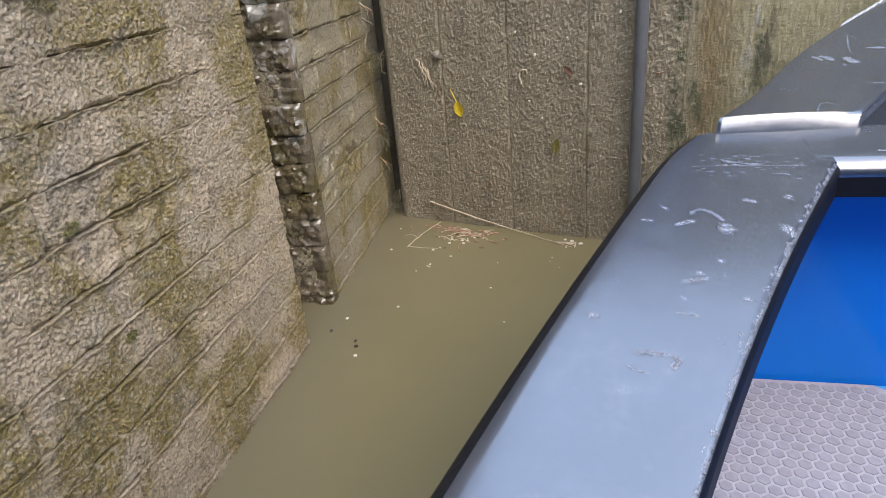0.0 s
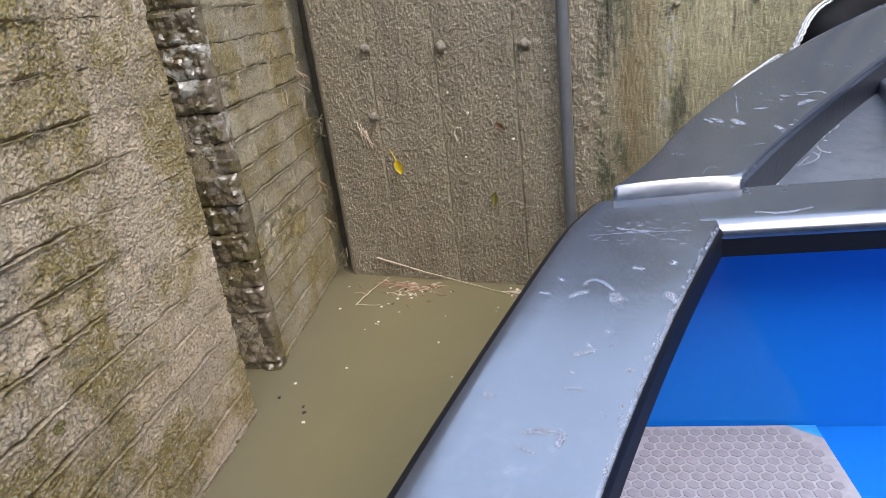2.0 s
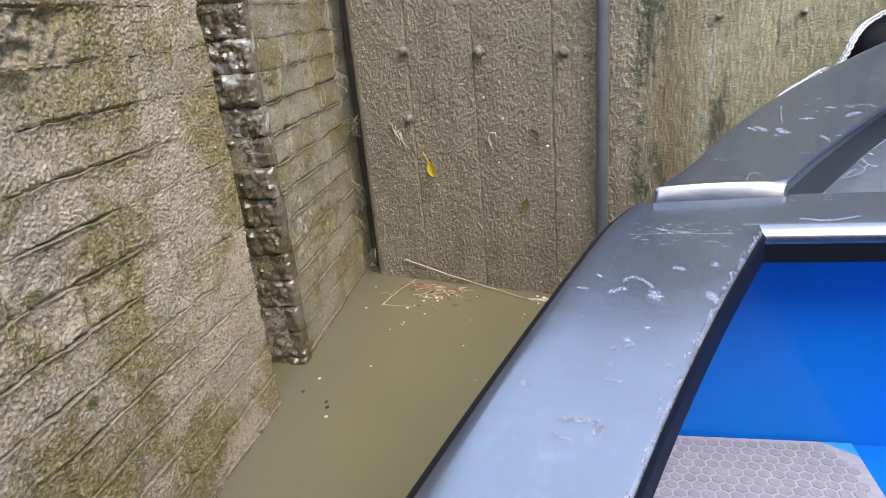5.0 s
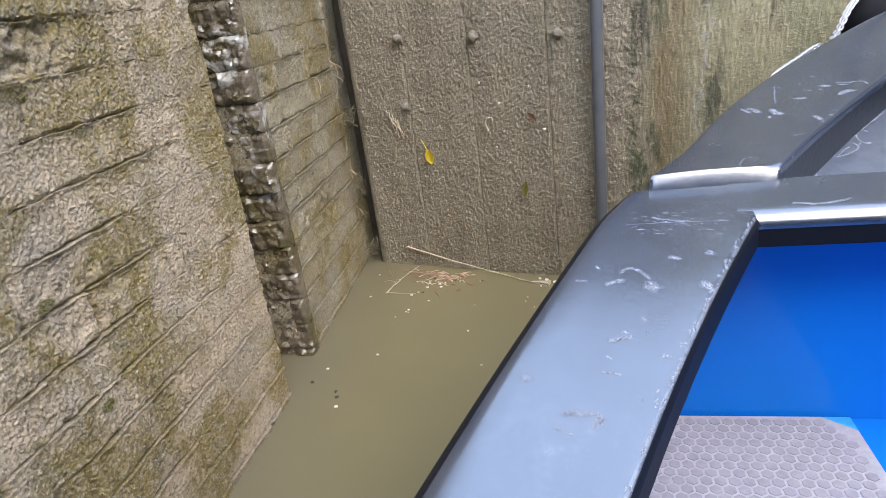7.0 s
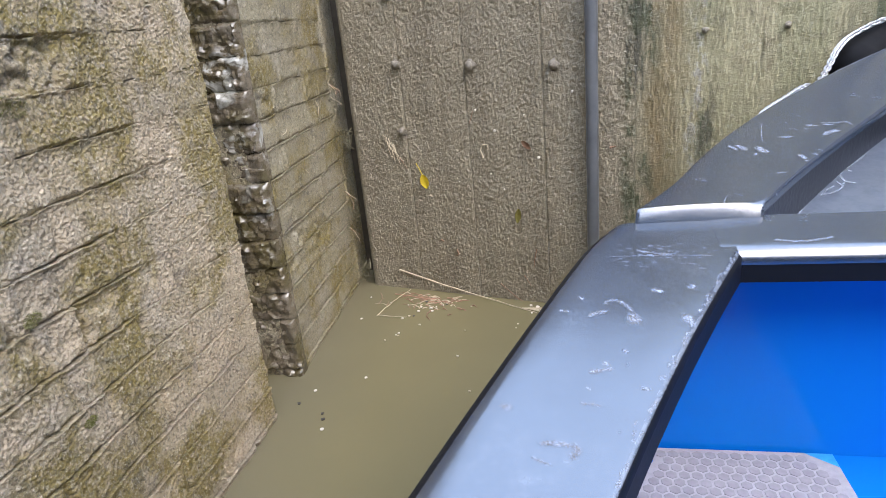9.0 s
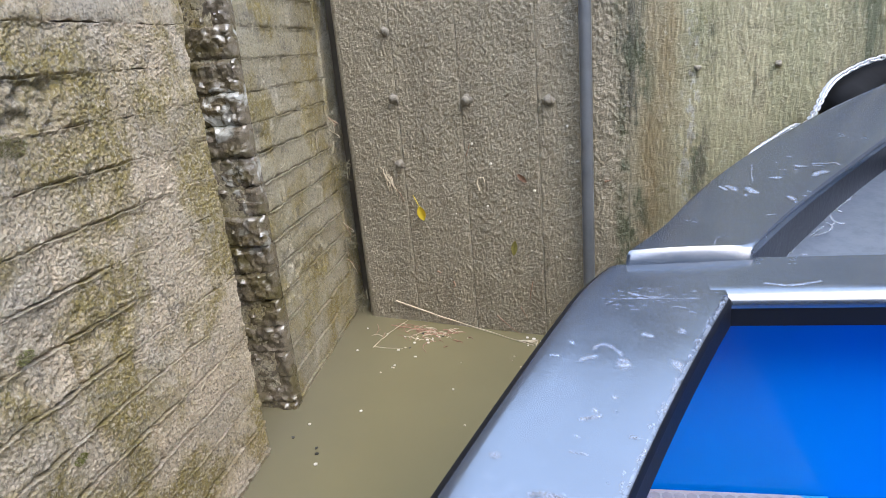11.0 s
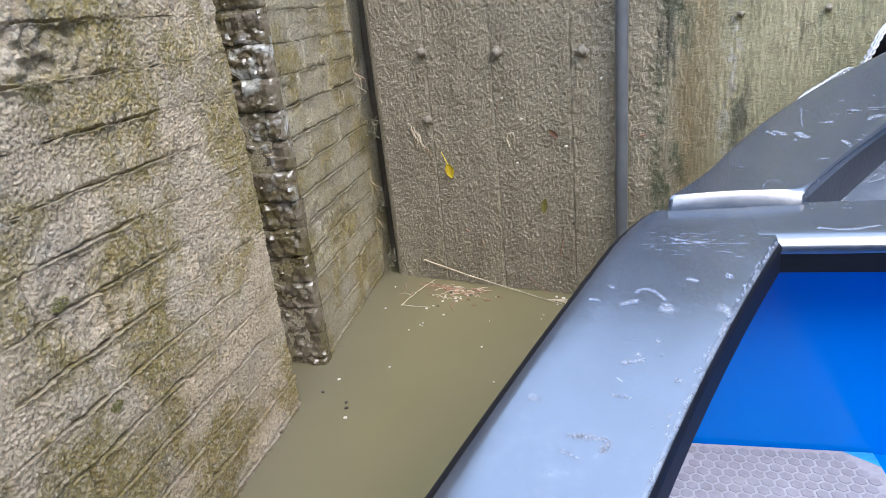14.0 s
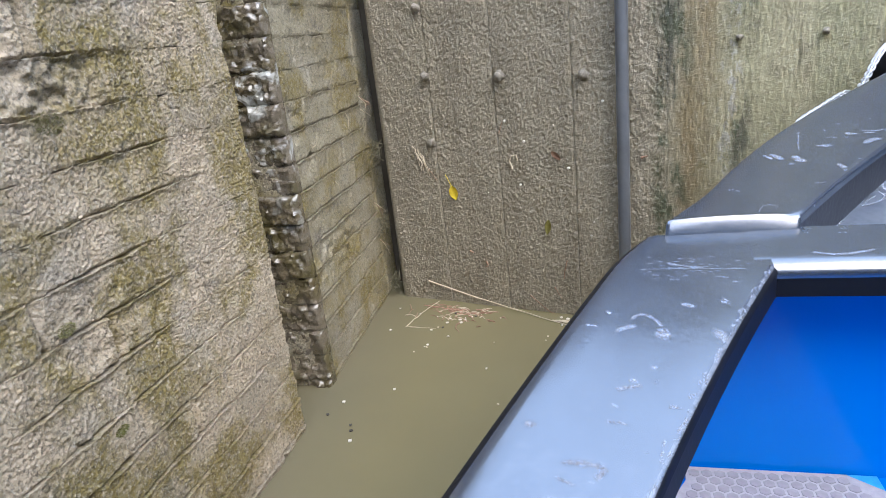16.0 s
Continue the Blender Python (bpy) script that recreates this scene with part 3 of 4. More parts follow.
# iron pipe up the gate with its bracket
pipe = tagged(new("pipe"), "dark wet iron pipe clamped upright on the gate", "pipe")
smooth(part("tube", tube([on_gate(0.792, z, 0.027) for z in (-1.0, 0, 0.5, 1.0, 1.5, 2.1)], 0.0165, 16), IRON, pipe))
bk = box(-0.048, 0.048, -0.012, 0.02, -0.055, 0.055, 0.006)
ob = smooth(part("bracket", bk, IRON, pipe, "iron clamp plate across the pipe"))
ob.matrix_world = Matrix.Translation(on_gate(0.807, 1.245, 0.046)) @ Matrix.Rotation(GATE_ANGLE, 4, "Z")
sm = []
for k, (r, o) in enumerate([(0.013, 0.05), (0.013, 0.064), (0.006, 0.07)]):
    sm.append([on_gate(0.830, 1.243, o + 0.008) + Vector((r * math.cos(i * math.tau / 8), -GATE_S * r * math.cos(i * math.tau / 8), r * math.sin(i * math.tau / 8))) for i in range(8)])
clamp = smooth(part("clamp_bolt", loft(sm), BOLT, ob))
clamp.matrix_parent_inverse = ob.matrix_basis.inverted()

other = gate_leaf(True)
for x0, x1 in zip(PLANKS, PLANKS[1:]):
    w = (x1 - x0) * math.hypot(1, GATE_S)
    pl = part("plank", box(0.0015, w - 0.0015, 0, 0.08, -1.2, 1.88, 0.005, 1), HEEL_AND_GAP if x0 > 1.1 else TIMBER, other)
    pl.matrix_parent_inverse = Matrix()
    pl.matrix_basis = Matrix.Translation(on_gate(x0, 0, 0)) @ Matrix.Rotation(GATE_ANGLE, 4, "Z")

# the far side of the chamber, and its closed upper end
tagged(part("wall_right", box(LOCK_W, LOCK_W + 0.9, BACK, 4.0, -1.3, TOP), BRICK, None), "silt-coated brick wall on the far side of the lock", "wall", kind="structure")
tagged(part("wall_back", box(-0.9, LOCK_W + 0.9, BACK - 1.0, BACK, -1.3, TOP), BRICK, None), "brick wall at the upper end of the lock", "wall", kind="structure")

# ---- the boat ----
boat = tagged(new("narrowboat"), "steel narrowboat bow, weathered black gunwale and glossy blue well", "boat")
AFLOAT = Vector((0.0135, 0.005, 0.0075))     # where the boat, and what lies on it, has drifted to
boat.location = AFLOAT
MIRROR = Matrix.Translation((2 * CX, 0, 0)) @ Matrix.Diagonal((-1, 1, 1, 1))


def both(name, make, material, label="", angle=40):
    """The part on the near side and its mirror image on the other."""
    smooth(part(name, make(), material, boat, label), angle)
    bm = make()
    bmesh.ops.transform(bm, matrix=MIRROR, verts=bm.verts)
    bmesh.ops.reverse_faces(bm, faces=bm.faces[:])
    smooth(part(name, bm, material, boat, label), angle)


def rail_out(y):
    u = max(y, -0.2) - 0.307
    return 0.560 + 0.36 * u + 0.09 * u * u + 0.010 * max(0.0, (y - 0.63) / 0.07) ** 2


def rail_in(y):
    u = max(y, -0.4) - 0.305
    return 0.709 + 0.40 * u + 0.21 * u * u


def skin_x(y, off):
    """The inner face of the hull under the gunwale."""
    return max(rail_in(min(y, 0.70)) - off, rail_out(min(y, 0.58)) + 0.141 - off)


def rail_z(y):
    return SHEER_A + SHEER_B * max(y, -0.6)


def rail_ring(o, i, drop_out, drop_in, ro=0.022, ri=0.009, crown=0.003):
    """Cross-section of a rail from its outer top corner o to its inner one i, rounded at both edges."""
    o, i = Vector(o), Vector(i)
    d = (i - o)
    w = d.length
    d.normalize()
    up = Vector((0, 0, 1))
    ring = [o - up * drop_out]
    for k in range(5):
        a = math.pi / 2 * k / 4
        ring.append(o + d * ro * (1 - math.cos(a)) - up * ro * (1 - math.sin(a)))
    for k in range(1, 6):
        f = k / 6
        ring.append(o + d * (ro + (w - ro - ri) * f) + up * crown * 4 * f * (1 - f))
    for k in range(5):
        a = math.pi / 2 * k / 4
        ring.append(i - d * ri * (1 - math.sin(a)) - up * ri * (1 - math.cos(a)))
    ring.append(i - up * drop_in)
    ring.append(i - d * 0.006 - up * drop_in)
    ring.append(i - d * 0.006 - up * 0.02)
    ring.append(o + d * 0.012 - up * 0.02)
    ring.append(o + d * 0.012 - up * drop_out)
    return ring


WELD = 0.632                               # where the gunwale is welded to the cross beam


def gunwale():
    rings = []
    for k in range(91):
        y = -1.6 + (WELD + 1.6) * (k / 90) ** 0.5
        rings.append(rail_ring((rail_out(y), y, rail_z(y)), (rail_in(y), y, rail_z(y)), 0.05, 0.010, 0.027, 0.010, 0.0008))
    return loft(rings)


def end_plate():
    """The end of the cross beam, carried out to the curve of the hull."""
    rings = []
    for y in (WELD + 0.0003, 0.650, 0.668, 0.686, 0.703):
        rings.append(rail_ring((rail_out(y), y, rail_z(y)), (rail_in(WELD) - 0.004, y, rail_z(y)), 0.05, 0.010, 0.027, 0.0006, 0.0))
    return loft(rings)


def lip(path, low):
    """A thin upright edge strip below an inner edge; path holds its top points, low the height of its foot or how far it hangs."""
    rings = []
    for k, p in enumerate(path):
        p = Vector(p)
        q = Vector(path[min(k + 1, len(path) - 1)]) - Vector(path[max(k - 1, 0)])
        n = Vector((-q.y, q.x, 0)).normalized() * 0.006
        foot = low if low > 0 else p.z + low
        rings.append([(p.x, p.y, p.z), (p.x, p.y, foot), (p.x + n.x, p.y + n.y, foot), (p.x + n.x, p.y + n.y, p.z)])
    return loft(rings)


def gunwale_lip():
    ys = [-1.55 + 2.19 * (k / 40) ** 0.7 for k in range(41)]
    return lip([(rail_in(y) - 0.0005, y, rail_z(y) - 0.008) for y in ys], -0.028)


BOW_OUT = [(0.757, 0.690, 0.614), (0.764, 0.708, 0.632), (0.816, 0.800, 0.637), (0.868, 0.905, 0.648), (0.932, 1.005, 0.661), (1.007, 1.095, 0.678),
           (1.088, 1.178, 0.696), (1.180, 1.262, 0.717), (1.300, 1.350, 0.745), (1.400, 1.405, 0.762)]
BOW_IN = [(0.880, 0.694, 0.614), (0.903, 0.714, 0.632), (0.974, 0.820, 0.640), (1.058, 0.930, 0.652), (1.145, 1.036, 0.665), (1.225, 1.125, 0.681),
          (1.290, 1.185, 0.695), (1.345, 1.225, 0.707), (1.380, 1.243, 0.715), (1.400, 1.250, 0.720)]


def bow_rail():
    outs, ins = spline(BOW_OUT[1:], 34), spline(BOW_IN[1:], 34)
    rings = [rail_ring(o, i, 0.06, 0.012, 0.005 + 0.013 * min(1, k / 8), 0.003 + 0.004 * min(1, k / 8), 0.002) for k, (o, i) in enumerate(zip(outs, ins))]
    # sloping riser down to the gunwale
    first = [Vector(p) for p in rings[0]]
    low, mid = [], []
    for p in first:
        mid.append(Vector((p.x - 0.001, p.y - 0.0040, min(p.z, 0.6290) - 0.0005)))
        low.append(Vector((p.x - 0.003, p.y - 0.0098, min(p.z, 0.613) - 0.004)))
    return loft([low, mid] + rings, cap=False)


def cross_beam():
    rings = []
    for k in range(25):
        x = 0.8430 + (2 * CX - 1.6860) * k / 24
        z = 0.6105
        prof = []
        y0, y1, r = 0.632, 0.712, 0.0085
        prof += [(y1, z - 0.02), (y1, z), (y0 + r + 0.012, z), (y0 + r + 0.003, z - 0.0002), (y0 + r, z - 0.0010), (y0 + 0.0022, z - r + 0.0022), (y0 + 0.0006, z - r - 0.0006), (y0, z - r - 0.003),
                 (y0, z - 0.0155), (y0 + 0.008, z - 0.0155), (y0 + 0.008, z - 0.02)]
        rings.append([(x, y, zz + SHEER_B * (y - 0.632) - 0.0044) for y, zz in prof])
    return loft(rings)


def hull_side():
    rings = []
    ys = [-1.6 + 2.3 * k / 20 for k in range(21)]
    path = [(rail_out(y), y, rail_z(y)) for y in ys] + [tuple(p) for p in spline(BOW_OUT[2:], 16)]
    for x, y, z in path:
        t = max(0.0, (y - 0.2) / 1.2)
        inx = 0.05 * t * t if y > 0.75 else 0.0
        rings.append([(x + 0.010, y, z - 0.045), (x + 0.014 + inx * 0.3, y, z - 0.12), (x + 0.014 + inx, y - 0.04 * t, 0.25), (x + 0.03 + 1.6 * inx, y - 0.10 * t, -0.5),
                      (x + 0.036 + 1.6 * inx, y - 0.10 * t, -0.5), (x + 0.020 + inx, y - 0.04 * t, 0.25), (x + 0.022 + inx * 0.3, y, z - 0.12), (x + 0.018, y, z - 0.045)])
    return loft(rings)


def floor_z(y):
    return 0.580 + 0.15 * (y - 0.82)


def coaming():
    path = [(p.x - 0.0005, p.y, p.z - 0.008) for p in spline(BOW_IN[1:], 30)]
    bm = lip(path, 0.5)
    for v in bm.verts:
        if v.co.z < 0.51:
            v.co.z = floor_z(v.co.y) - 0.008
    return bm


both("gunwale_lip", gunwale_lip, LIP, "matt black lip inside the gunwale, shade in its colour")
both("coaming", coaming, COAMING, "dark upright coaming inside the bow rail")
both("gunwale", gunwale, BLACK, "scuffed black painted steel gunwale", 50)
both("beam_end", end_plate, BLACK, "black end plate of the cross beam", 50)
both("bow_rail", bow_rail, BLACK, "raised black painted bow rail", 32)
both("hull_side", hull_side, BLACK)
for ob in boat.children:                   # black roll along the outer edge of the gunwale
    if ob.name.split(".")[0] in ("gunwale", "beam_end"):
        for mat in (EDGE, LIP, WORN):
            ob.data.materials.append(mat)
        side = -1 if ob.data.vertices[0].co.x < CX else 1
        for p in ob.data.polygons:
            if p.normal.x * side > 0.40 and p.normal.z < 0.90:
                p.material_index = 1
            elif ob.name.startswith("beam"):
                continue
            elif p.normal.x * side < -0.25 and p.normal.z < 0.55:
                p.material_index = 2
            elif p.normal.x * side < -0.30 and p.normal.z < 0.96:
                p.material_index = 3
part("beam_lip", box(0.858, 2 * CX - 0.858, 0.6325, 0.640, 0.5705, 0.5915), LIP, boat, "matt black lip under the cross beam, shade in its colour")
smooth(part("cross_beam", cross_beam(), BLACK, boat, "black cross beam with a rounded front edge"), 50)
# unseen board, added to keep low sky light off the well
part("cabin_front", box(0.52, 2 * CX - 0.52, -0.82, -0.75, -0.4, 1.70, 0.01), BLACK, boat, "unseen black board added behind the well to shade it")

# fore recess behind the cross beam, and the raised hatch in it
bm = bmesh.new()
edge = [p for p in spline(BOW_IN[1:], 14)]
row0 = [bm.verts.new((p.x - 0.004, p.y + 0.004, floor_z(p.y))) for p in edge] + [bm.verts.new((2 * CX - p.x + 0.004, p.y + 0.004, floor_z(p.y))) for p in reversed(edge[:-1])]
bm.faces.new(row0)
low = [bm.verts.new(v.co - Vector((0, 0, 0.006))) for v in row0]
bm.faces.new(list(reversed(low)))
for i in range(len(row0)):
    j = (i + 1) % len(row0)
    bm.faces.new((row0[i], low[i], low[j], row0[j]))
bmesh.ops.recalc_face_normals(bm, faces=bm.faces[:])
part("foredeck_floor", bm, DECK, boat, "black painted sunken foredeck")
hatch = [(1.257, 1.235), (1.20, 1.01), (1.16, 0.86), (2 * CX - 1.16, 0.86), (2 * CX - 1.20, 1.01), (2 * CX - 1.257, 1.235)]
bm = loft([[(x, y, z) for x, y in hatch] for z in (0.570, 0.645)])
bmesh.ops.bevel(bm, geom=[e for e in bm.edges if all(v.co.z > 0.6 for v in e.verts)], offset=0.008, segments=3, affect="EDGES", profile=0.5)
smooth(part("deck_hatch", bm, DECK, boat, "raised black deck hatch"))

# blue well: bulkhead under the beam, side panel, shelf with matting
WELL_Z = 0.283


def slab(points, thick):
    bm = bmesh.new()
    bm.faces.new([bm.verts.new(p) for p in points])
    bmesh.ops.recalc_face_normals(bm, faces=bm.faces[:])
    bmesh.ops.solidify(bm, geom=bm.faces[:], thickness=thick)
    return bm


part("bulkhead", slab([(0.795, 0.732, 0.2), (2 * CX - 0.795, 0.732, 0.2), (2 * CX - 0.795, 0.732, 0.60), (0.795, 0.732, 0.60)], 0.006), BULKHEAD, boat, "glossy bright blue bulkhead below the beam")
ys = [-1.58 + 2.311 * k / 24 for k in range(25)]
rings = []
for y in ys:
    x = skin_x(y, 0.118)
    rings.append([(x, y, WELL_Z - 0.006), (2 * CX - x, y, WELL_Z - 0.006), (2 * CX - x, y, WELL_Z - 0.014), (x, y, WELL_Z - 0.014)])
bm = loft(rings)
part("well_floor", bm, BLUE, boat, "blue painted floor of the well")


def inner_skin():
    rings = []
    for k in range(24):
        y = -1.58 + 2.31 * k / 23
        x = skin_x(y, 0.113)
        rings.append([(x, y, rail_z(y) - 0.012), (x, y, WELL_Z - 0.02), (x - 0.006, y, WELL_Z - 0.02), (x - 0.006, y, rail_z(y) - 0.012)])
    return loft(rings)


both("inner_skin", inner_skin, BLUE)
part("bare_patch", slab([(0.978, 0.7285, WELL_Z - 0.004), (1.0165, 0.7285, WELL_Z - 0.004), (1.0165, 0.694, WELL_Z - 0.004)], 0.002), simple("pale_blue_paint", (0.03, 0.30, 0.62), 0.4, vary=0.3, scale=120), boat, "pale blue triangle at the mat's cut corner")
rubber_mat = tagged(new("rubber_mat"), "grey rubber mat moulded with small hexagons, on the boat's shelf", "mat")
rubber_mat.location = AFLOAT
mat_left = [(skin_x(y, 0.110), y, WELL_Z) for y in (-0.74, -0.55, -0.4, -0.2, 0.0, 0.1, 0.2, 0.3, 0.4, 0.5, 0.6, 0.66, 0.70, 0.726)]
rings = []
for x, y, z in mat_left:
    xr = 1.015 - 0.034 * max(0.0, (y - 0.700) / 0.026)
    rings.append([(x, y, z), (xr, y, z), (xr, y, z - 0.006), (x, y, z - 0.006)])
part("backing", loft(rings), MATTING, rubber_mat)
bm = bmesh.new()
PITCH = 0.0158
HEXD = simple("mat_hexagon_grey", (0.285, 0.264, 0.275), 0.7, vary=0.40, scale=55)
for j in range(46):
    y = 0.18 + j * PITCH * 0.866
    for i in range(36):
        x = 0.54 + (i + 0.5 * (j % 2)) * PITCH
        if x > 1.006 or y > 0.718 or (y > 0.692 and x > 1.003 - 1.3 * (y - 0.692)) or x < skin_x(y, 0.100):
            continue
        top = [bm.verts.new((x + 0.0070 * math.sin(k * math.pi / 3), y + 0.0070 * math.cos(k * math.pi / 3), WELL_Z + 0.0009)) for k in range(6)]
        low = [bm.verts.new((x + 0.0080 * math.sin(k * math.pi / 3), y + 0.0080 * math.cos(k * math.pi / 3), WELL_Z - 0.001)) for k in range(6)]
        bm.faces.new(list(reversed(top)))
        for k in range(6):
            bm.faces.new((top[k], low[k], low[(k + 1) % 6], top[(k + 1) % 6]))
bmesh.ops.recalc_face_normals(bm, faces=bm.faces[:])
tagged(part("hexagon_relief", bm, HEXD, rubber_mat), kind="stuff")

# bow fender and chain
fender = tagged(new("bow_fender"), "black rubber bow fender slung round the stem", "fender")
fender.location = AFLOAT
fp = spline([(1.222, 1.350, 0.680), (1.257, 1.398, 0.705), (1.31, 1.440, 0.732), (1.40, 1.465, 0.742), (1.49, 1.440, 0.732), (1.543, 1.398, 0.705), (1.578, 1.350, 0.680)], 25)
smooth(part("body", tube(fp, 0.05, 16, [0.045 * min(1, 0.25 + 0.5 * min(k, 24 - k)) for k in range(25)]), RUBBER, fender))


def chain(points, n, link=0.0155, wire=0.0020):
    thing = tagged(new("chain"), "bright galvanised steel chain hung along the bow", "chain")
    thing.location = AFLOAT
    pts = spline(points, n)
    bm = bmesh.new()
    maj, seg, sides = [], 14, 6
    for k in range(seg):
        a = math.tau * k / seg
        maj.append(Vector((0.5 * link * 1.25 * math.cos(a), 0.30 * link * math.sin(a), 0)))
    rings = []
    for k in range(seg):
        d = (maj[(k + 1) % seg] - maj[k - 1]).normalized()
        s = d.cross(Vector((0, 0, 1)))
        rings.append([maj[k] + wire * (math.cos(q * math.tau / sides) * s + math.sin(q * math.tau / sides) * Vector((0, 0, 1))) for q in range(sides)])
    vs = [[bm.verts.new(p) for p in r] for r in rings]
    for k in range(seg):
        for q in range(sides):
            bm.faces.new((vs[k][q], vs[k][(q + 1) % sides], vs[(k + 1) % seg][(q + 1) % sides], vs[(k + 1) % seg][q]))
    bmesh.ops.recalc_face_normals(bm, faces=bm.faces[:])
    first = smooth(part("link", bm, CHROME, thing), 80)
    for k in range(n - 1):
        ob = first if k == 0 else first.copy()
        if k:
            scene.collection.objects.link(ob)
        d = (pts[k + 1] - pts[k]).normalized()
        rot = d.to_track_quat("X", "Z").to_matrix().to_4x4()
        ob.parent = thing
        ob.matrix_basis = Matrix.Translation((pts[k] + pts[k + 1]) / 2) @ rot @ Matrix.Rotation(radians(90 * (k % 2) + 20), 4, "X")
    return thing


chain([(0.985, 1.080, 0.642), (1.006, 1.098, 0.6660), (1.048, 1.140, 0.6790), (1.089, 1.181, 0.6900), (1.12, 1.225, 0.682), (1.165, 1.305, 0.698), (1.198, 1.350, 0.733), (1.230, 1.372, 0.755), (1.30, 1.400, 0.778), (1.40, 1.420, 0.786), (1.47, 1.405, 0.776)], 72)

# ---- scuffs on the paint ----
from mathutils.bvhtree import BVHTree



def chalk(name, color, cover):
    """Paint rubbed through to chalky grey, thinning out to nothing at the rim of each dab."""
    m = Mat(name)
    m.color(m.mix(m.noise(160, 3), tuple(0.7 * c for c in color), tuple(1.25 * c for c in color)))
    m.rough(0.5)
    fade = m.node("ShaderNodeAttribute")
    fade.attribute_name = "fade"
    m.link(m.math("MULTIPLY", m.math("MULTIPLY", fade.outputs["Fac"], cover), m.ramp(m.noise(420, 3, 0.7), 0.30, 0.66, (0.45, 0.45, 0.45, 1))), m.b.inputs["Alpha"])
    return m.m


SCUFF = chalk("bare_scuffed_paint", (0.36, 0.385, 0.44), 0.65)
FAINT = chalk("rubbed_paint", (0.30, 0.32, 0.37), 0.75)


def surface_of(*names):
    trees = []
    for ob in boat.children:
        if ob.name in names:
            trees.append(BVHTree.FromPolygons([v.co for v in ob.data.vertices], [tuple(p.vertices) for p in ob.data.polygons]))

    def drop(x, y):
        best = None
        for t in trees:
            hit = t.ray_cast(Vector((x, y, 1.5)), Vector((0, 0, -1)))
            if hit[0] is not None and (best is None or hit[0].z > best):
                best = hit[0].z
        return best
    return drop


ON_RAIL = surface_of("gunwale", "beam_end", "cross_beam")
ON_BOW = surface_of("bow_rail")


def ON_FLOOR(x, y):
    return floor_z(y) + 0.0002


def scuff(points, width, drop, rg, faint=False):
    """A broken, smeared scratch on the paint along points: ragged dabs with gaps between them."""
    width *= 1.35
    length = sum((Vector(a) - Vector(b)).length for a, b in zip(points, points[1:]))
    n = max(3, int(length / 0.0007))
    pts = spline([(x, y, 0) for x, y in points], n)
    bm = bmesh.new()
    fade = bm.verts.layers.float.new("fade")
    for k, p in enumerate(pts):
        if rg.random() < 0.12:
            continue
        d = (pts[min(k + 1, n - 1)] - pts[max(k - 1, 0)]).normalized()
        s = Vector((-d.y, d.x, 0))
        c = p + s * rg.gauss(0, 0.35) * width
        r = width * rg.uniform(0.5, 1.25)
        ring = []
        for q in range(7):
            a = math.tau * q / 7
            e = c + d * (r * 1.4 + 0.0003) * rg.uniform(0.5, 1.3) * math.cos(a) + s * r * rg.uniform(0.5, 1.3) * math.sin(a)
            z = drop(e.x, e.y)
            if z is None:
                break
            ring.append(bm.verts.new((e.x, e.y, z + 0.00012 + 0.00002 * (k % 5))))
        z = drop(c.x, c.y)
        if len(ring) == 7 and z is not None:
            hub = bm.verts.new((c.x, c.y, z + 0.00012 + 0.00002 * (k % 5)))
            hub[fade] = 1.0
            for q in range(7):
                bm.faces.new((hub, ring[q], ring[(q + 1) % 7]))
    if len(bm.faces) == 0:
        bm.free()
        return
    for f in bm.faces:
        f.normal_update()
        if f.normal.z < 0:
            f.normal_flip()
    under = {ON_RAIL: "gunwale", ON_BOW: "bow_rail", ON_FLOOR: "foredeck_floor"}[drop]
    part("scuff_mark", bm, SCUFF if not faint and (drop is not ON_RAIL or rg.random() < 0.30) else FAINT, bpy.data.objects[under])


rg = random.Random(21)
NEAR_SCUFFS = [([(0.663, 0.364), (0.676, 0.363), (0.689, 0.359), (0.685, 0.351)], 0.0016),
         ([(0.658, 0.349), (0.668, 0.344)], 0.001),
         ([(0.705, 0.521), (0.717, 0.526)], 0.0018),
         ([(0.718, 0.54), (0.727, 0.545), (0.737, 0.537), (0.742, 0.528)], 0.0011),
         ([(0.74, 0.518), (0.744, 0.512)], 0.0032),
         ([(0.765, 0.562), (0.773, 0.558)], 0.0018),
         ([(0.702, 0.442), (0.718, 0.445)], 0.0018),
         ([(0.713, 0.453), (0.715, 0.452)], 0.002),
         ([(0.699, 0.421), (0.701, 0.419)], 0.002),
         ([(0.693, 0.405), (0.706, 0.403)], 0.001),
         ([(0.739, 0.422), (0.745, 0.422)], 0.0014)]
RAIL_SCUFFS = [([(0.696, 0.55), (0.697, 0.548)], 0.002),
         ([(0.73, 0.469), (0.732, 0.468)], 0.0018),
         ([(0.79, 0.517), (0.792, 0.511), (0.795, 0.504)], 0.0034),
         ([(0.761, 0.439), (0.762, 0.436)], 0.0034),
         ([(0.746, 0.401), (0.747, 0.399)], 0.003),
         ([(0.802, 0.569), (0.804, 0.567)], 0.002),
         ([(0.759, 0.639), (0.787, 0.627)], 0.0012),
         ([(0.632, 0.4), (0.636, 0.398)], 0.002),
         ([(0.677, 0.53), (0.684, 0.527)], 0.0014)]
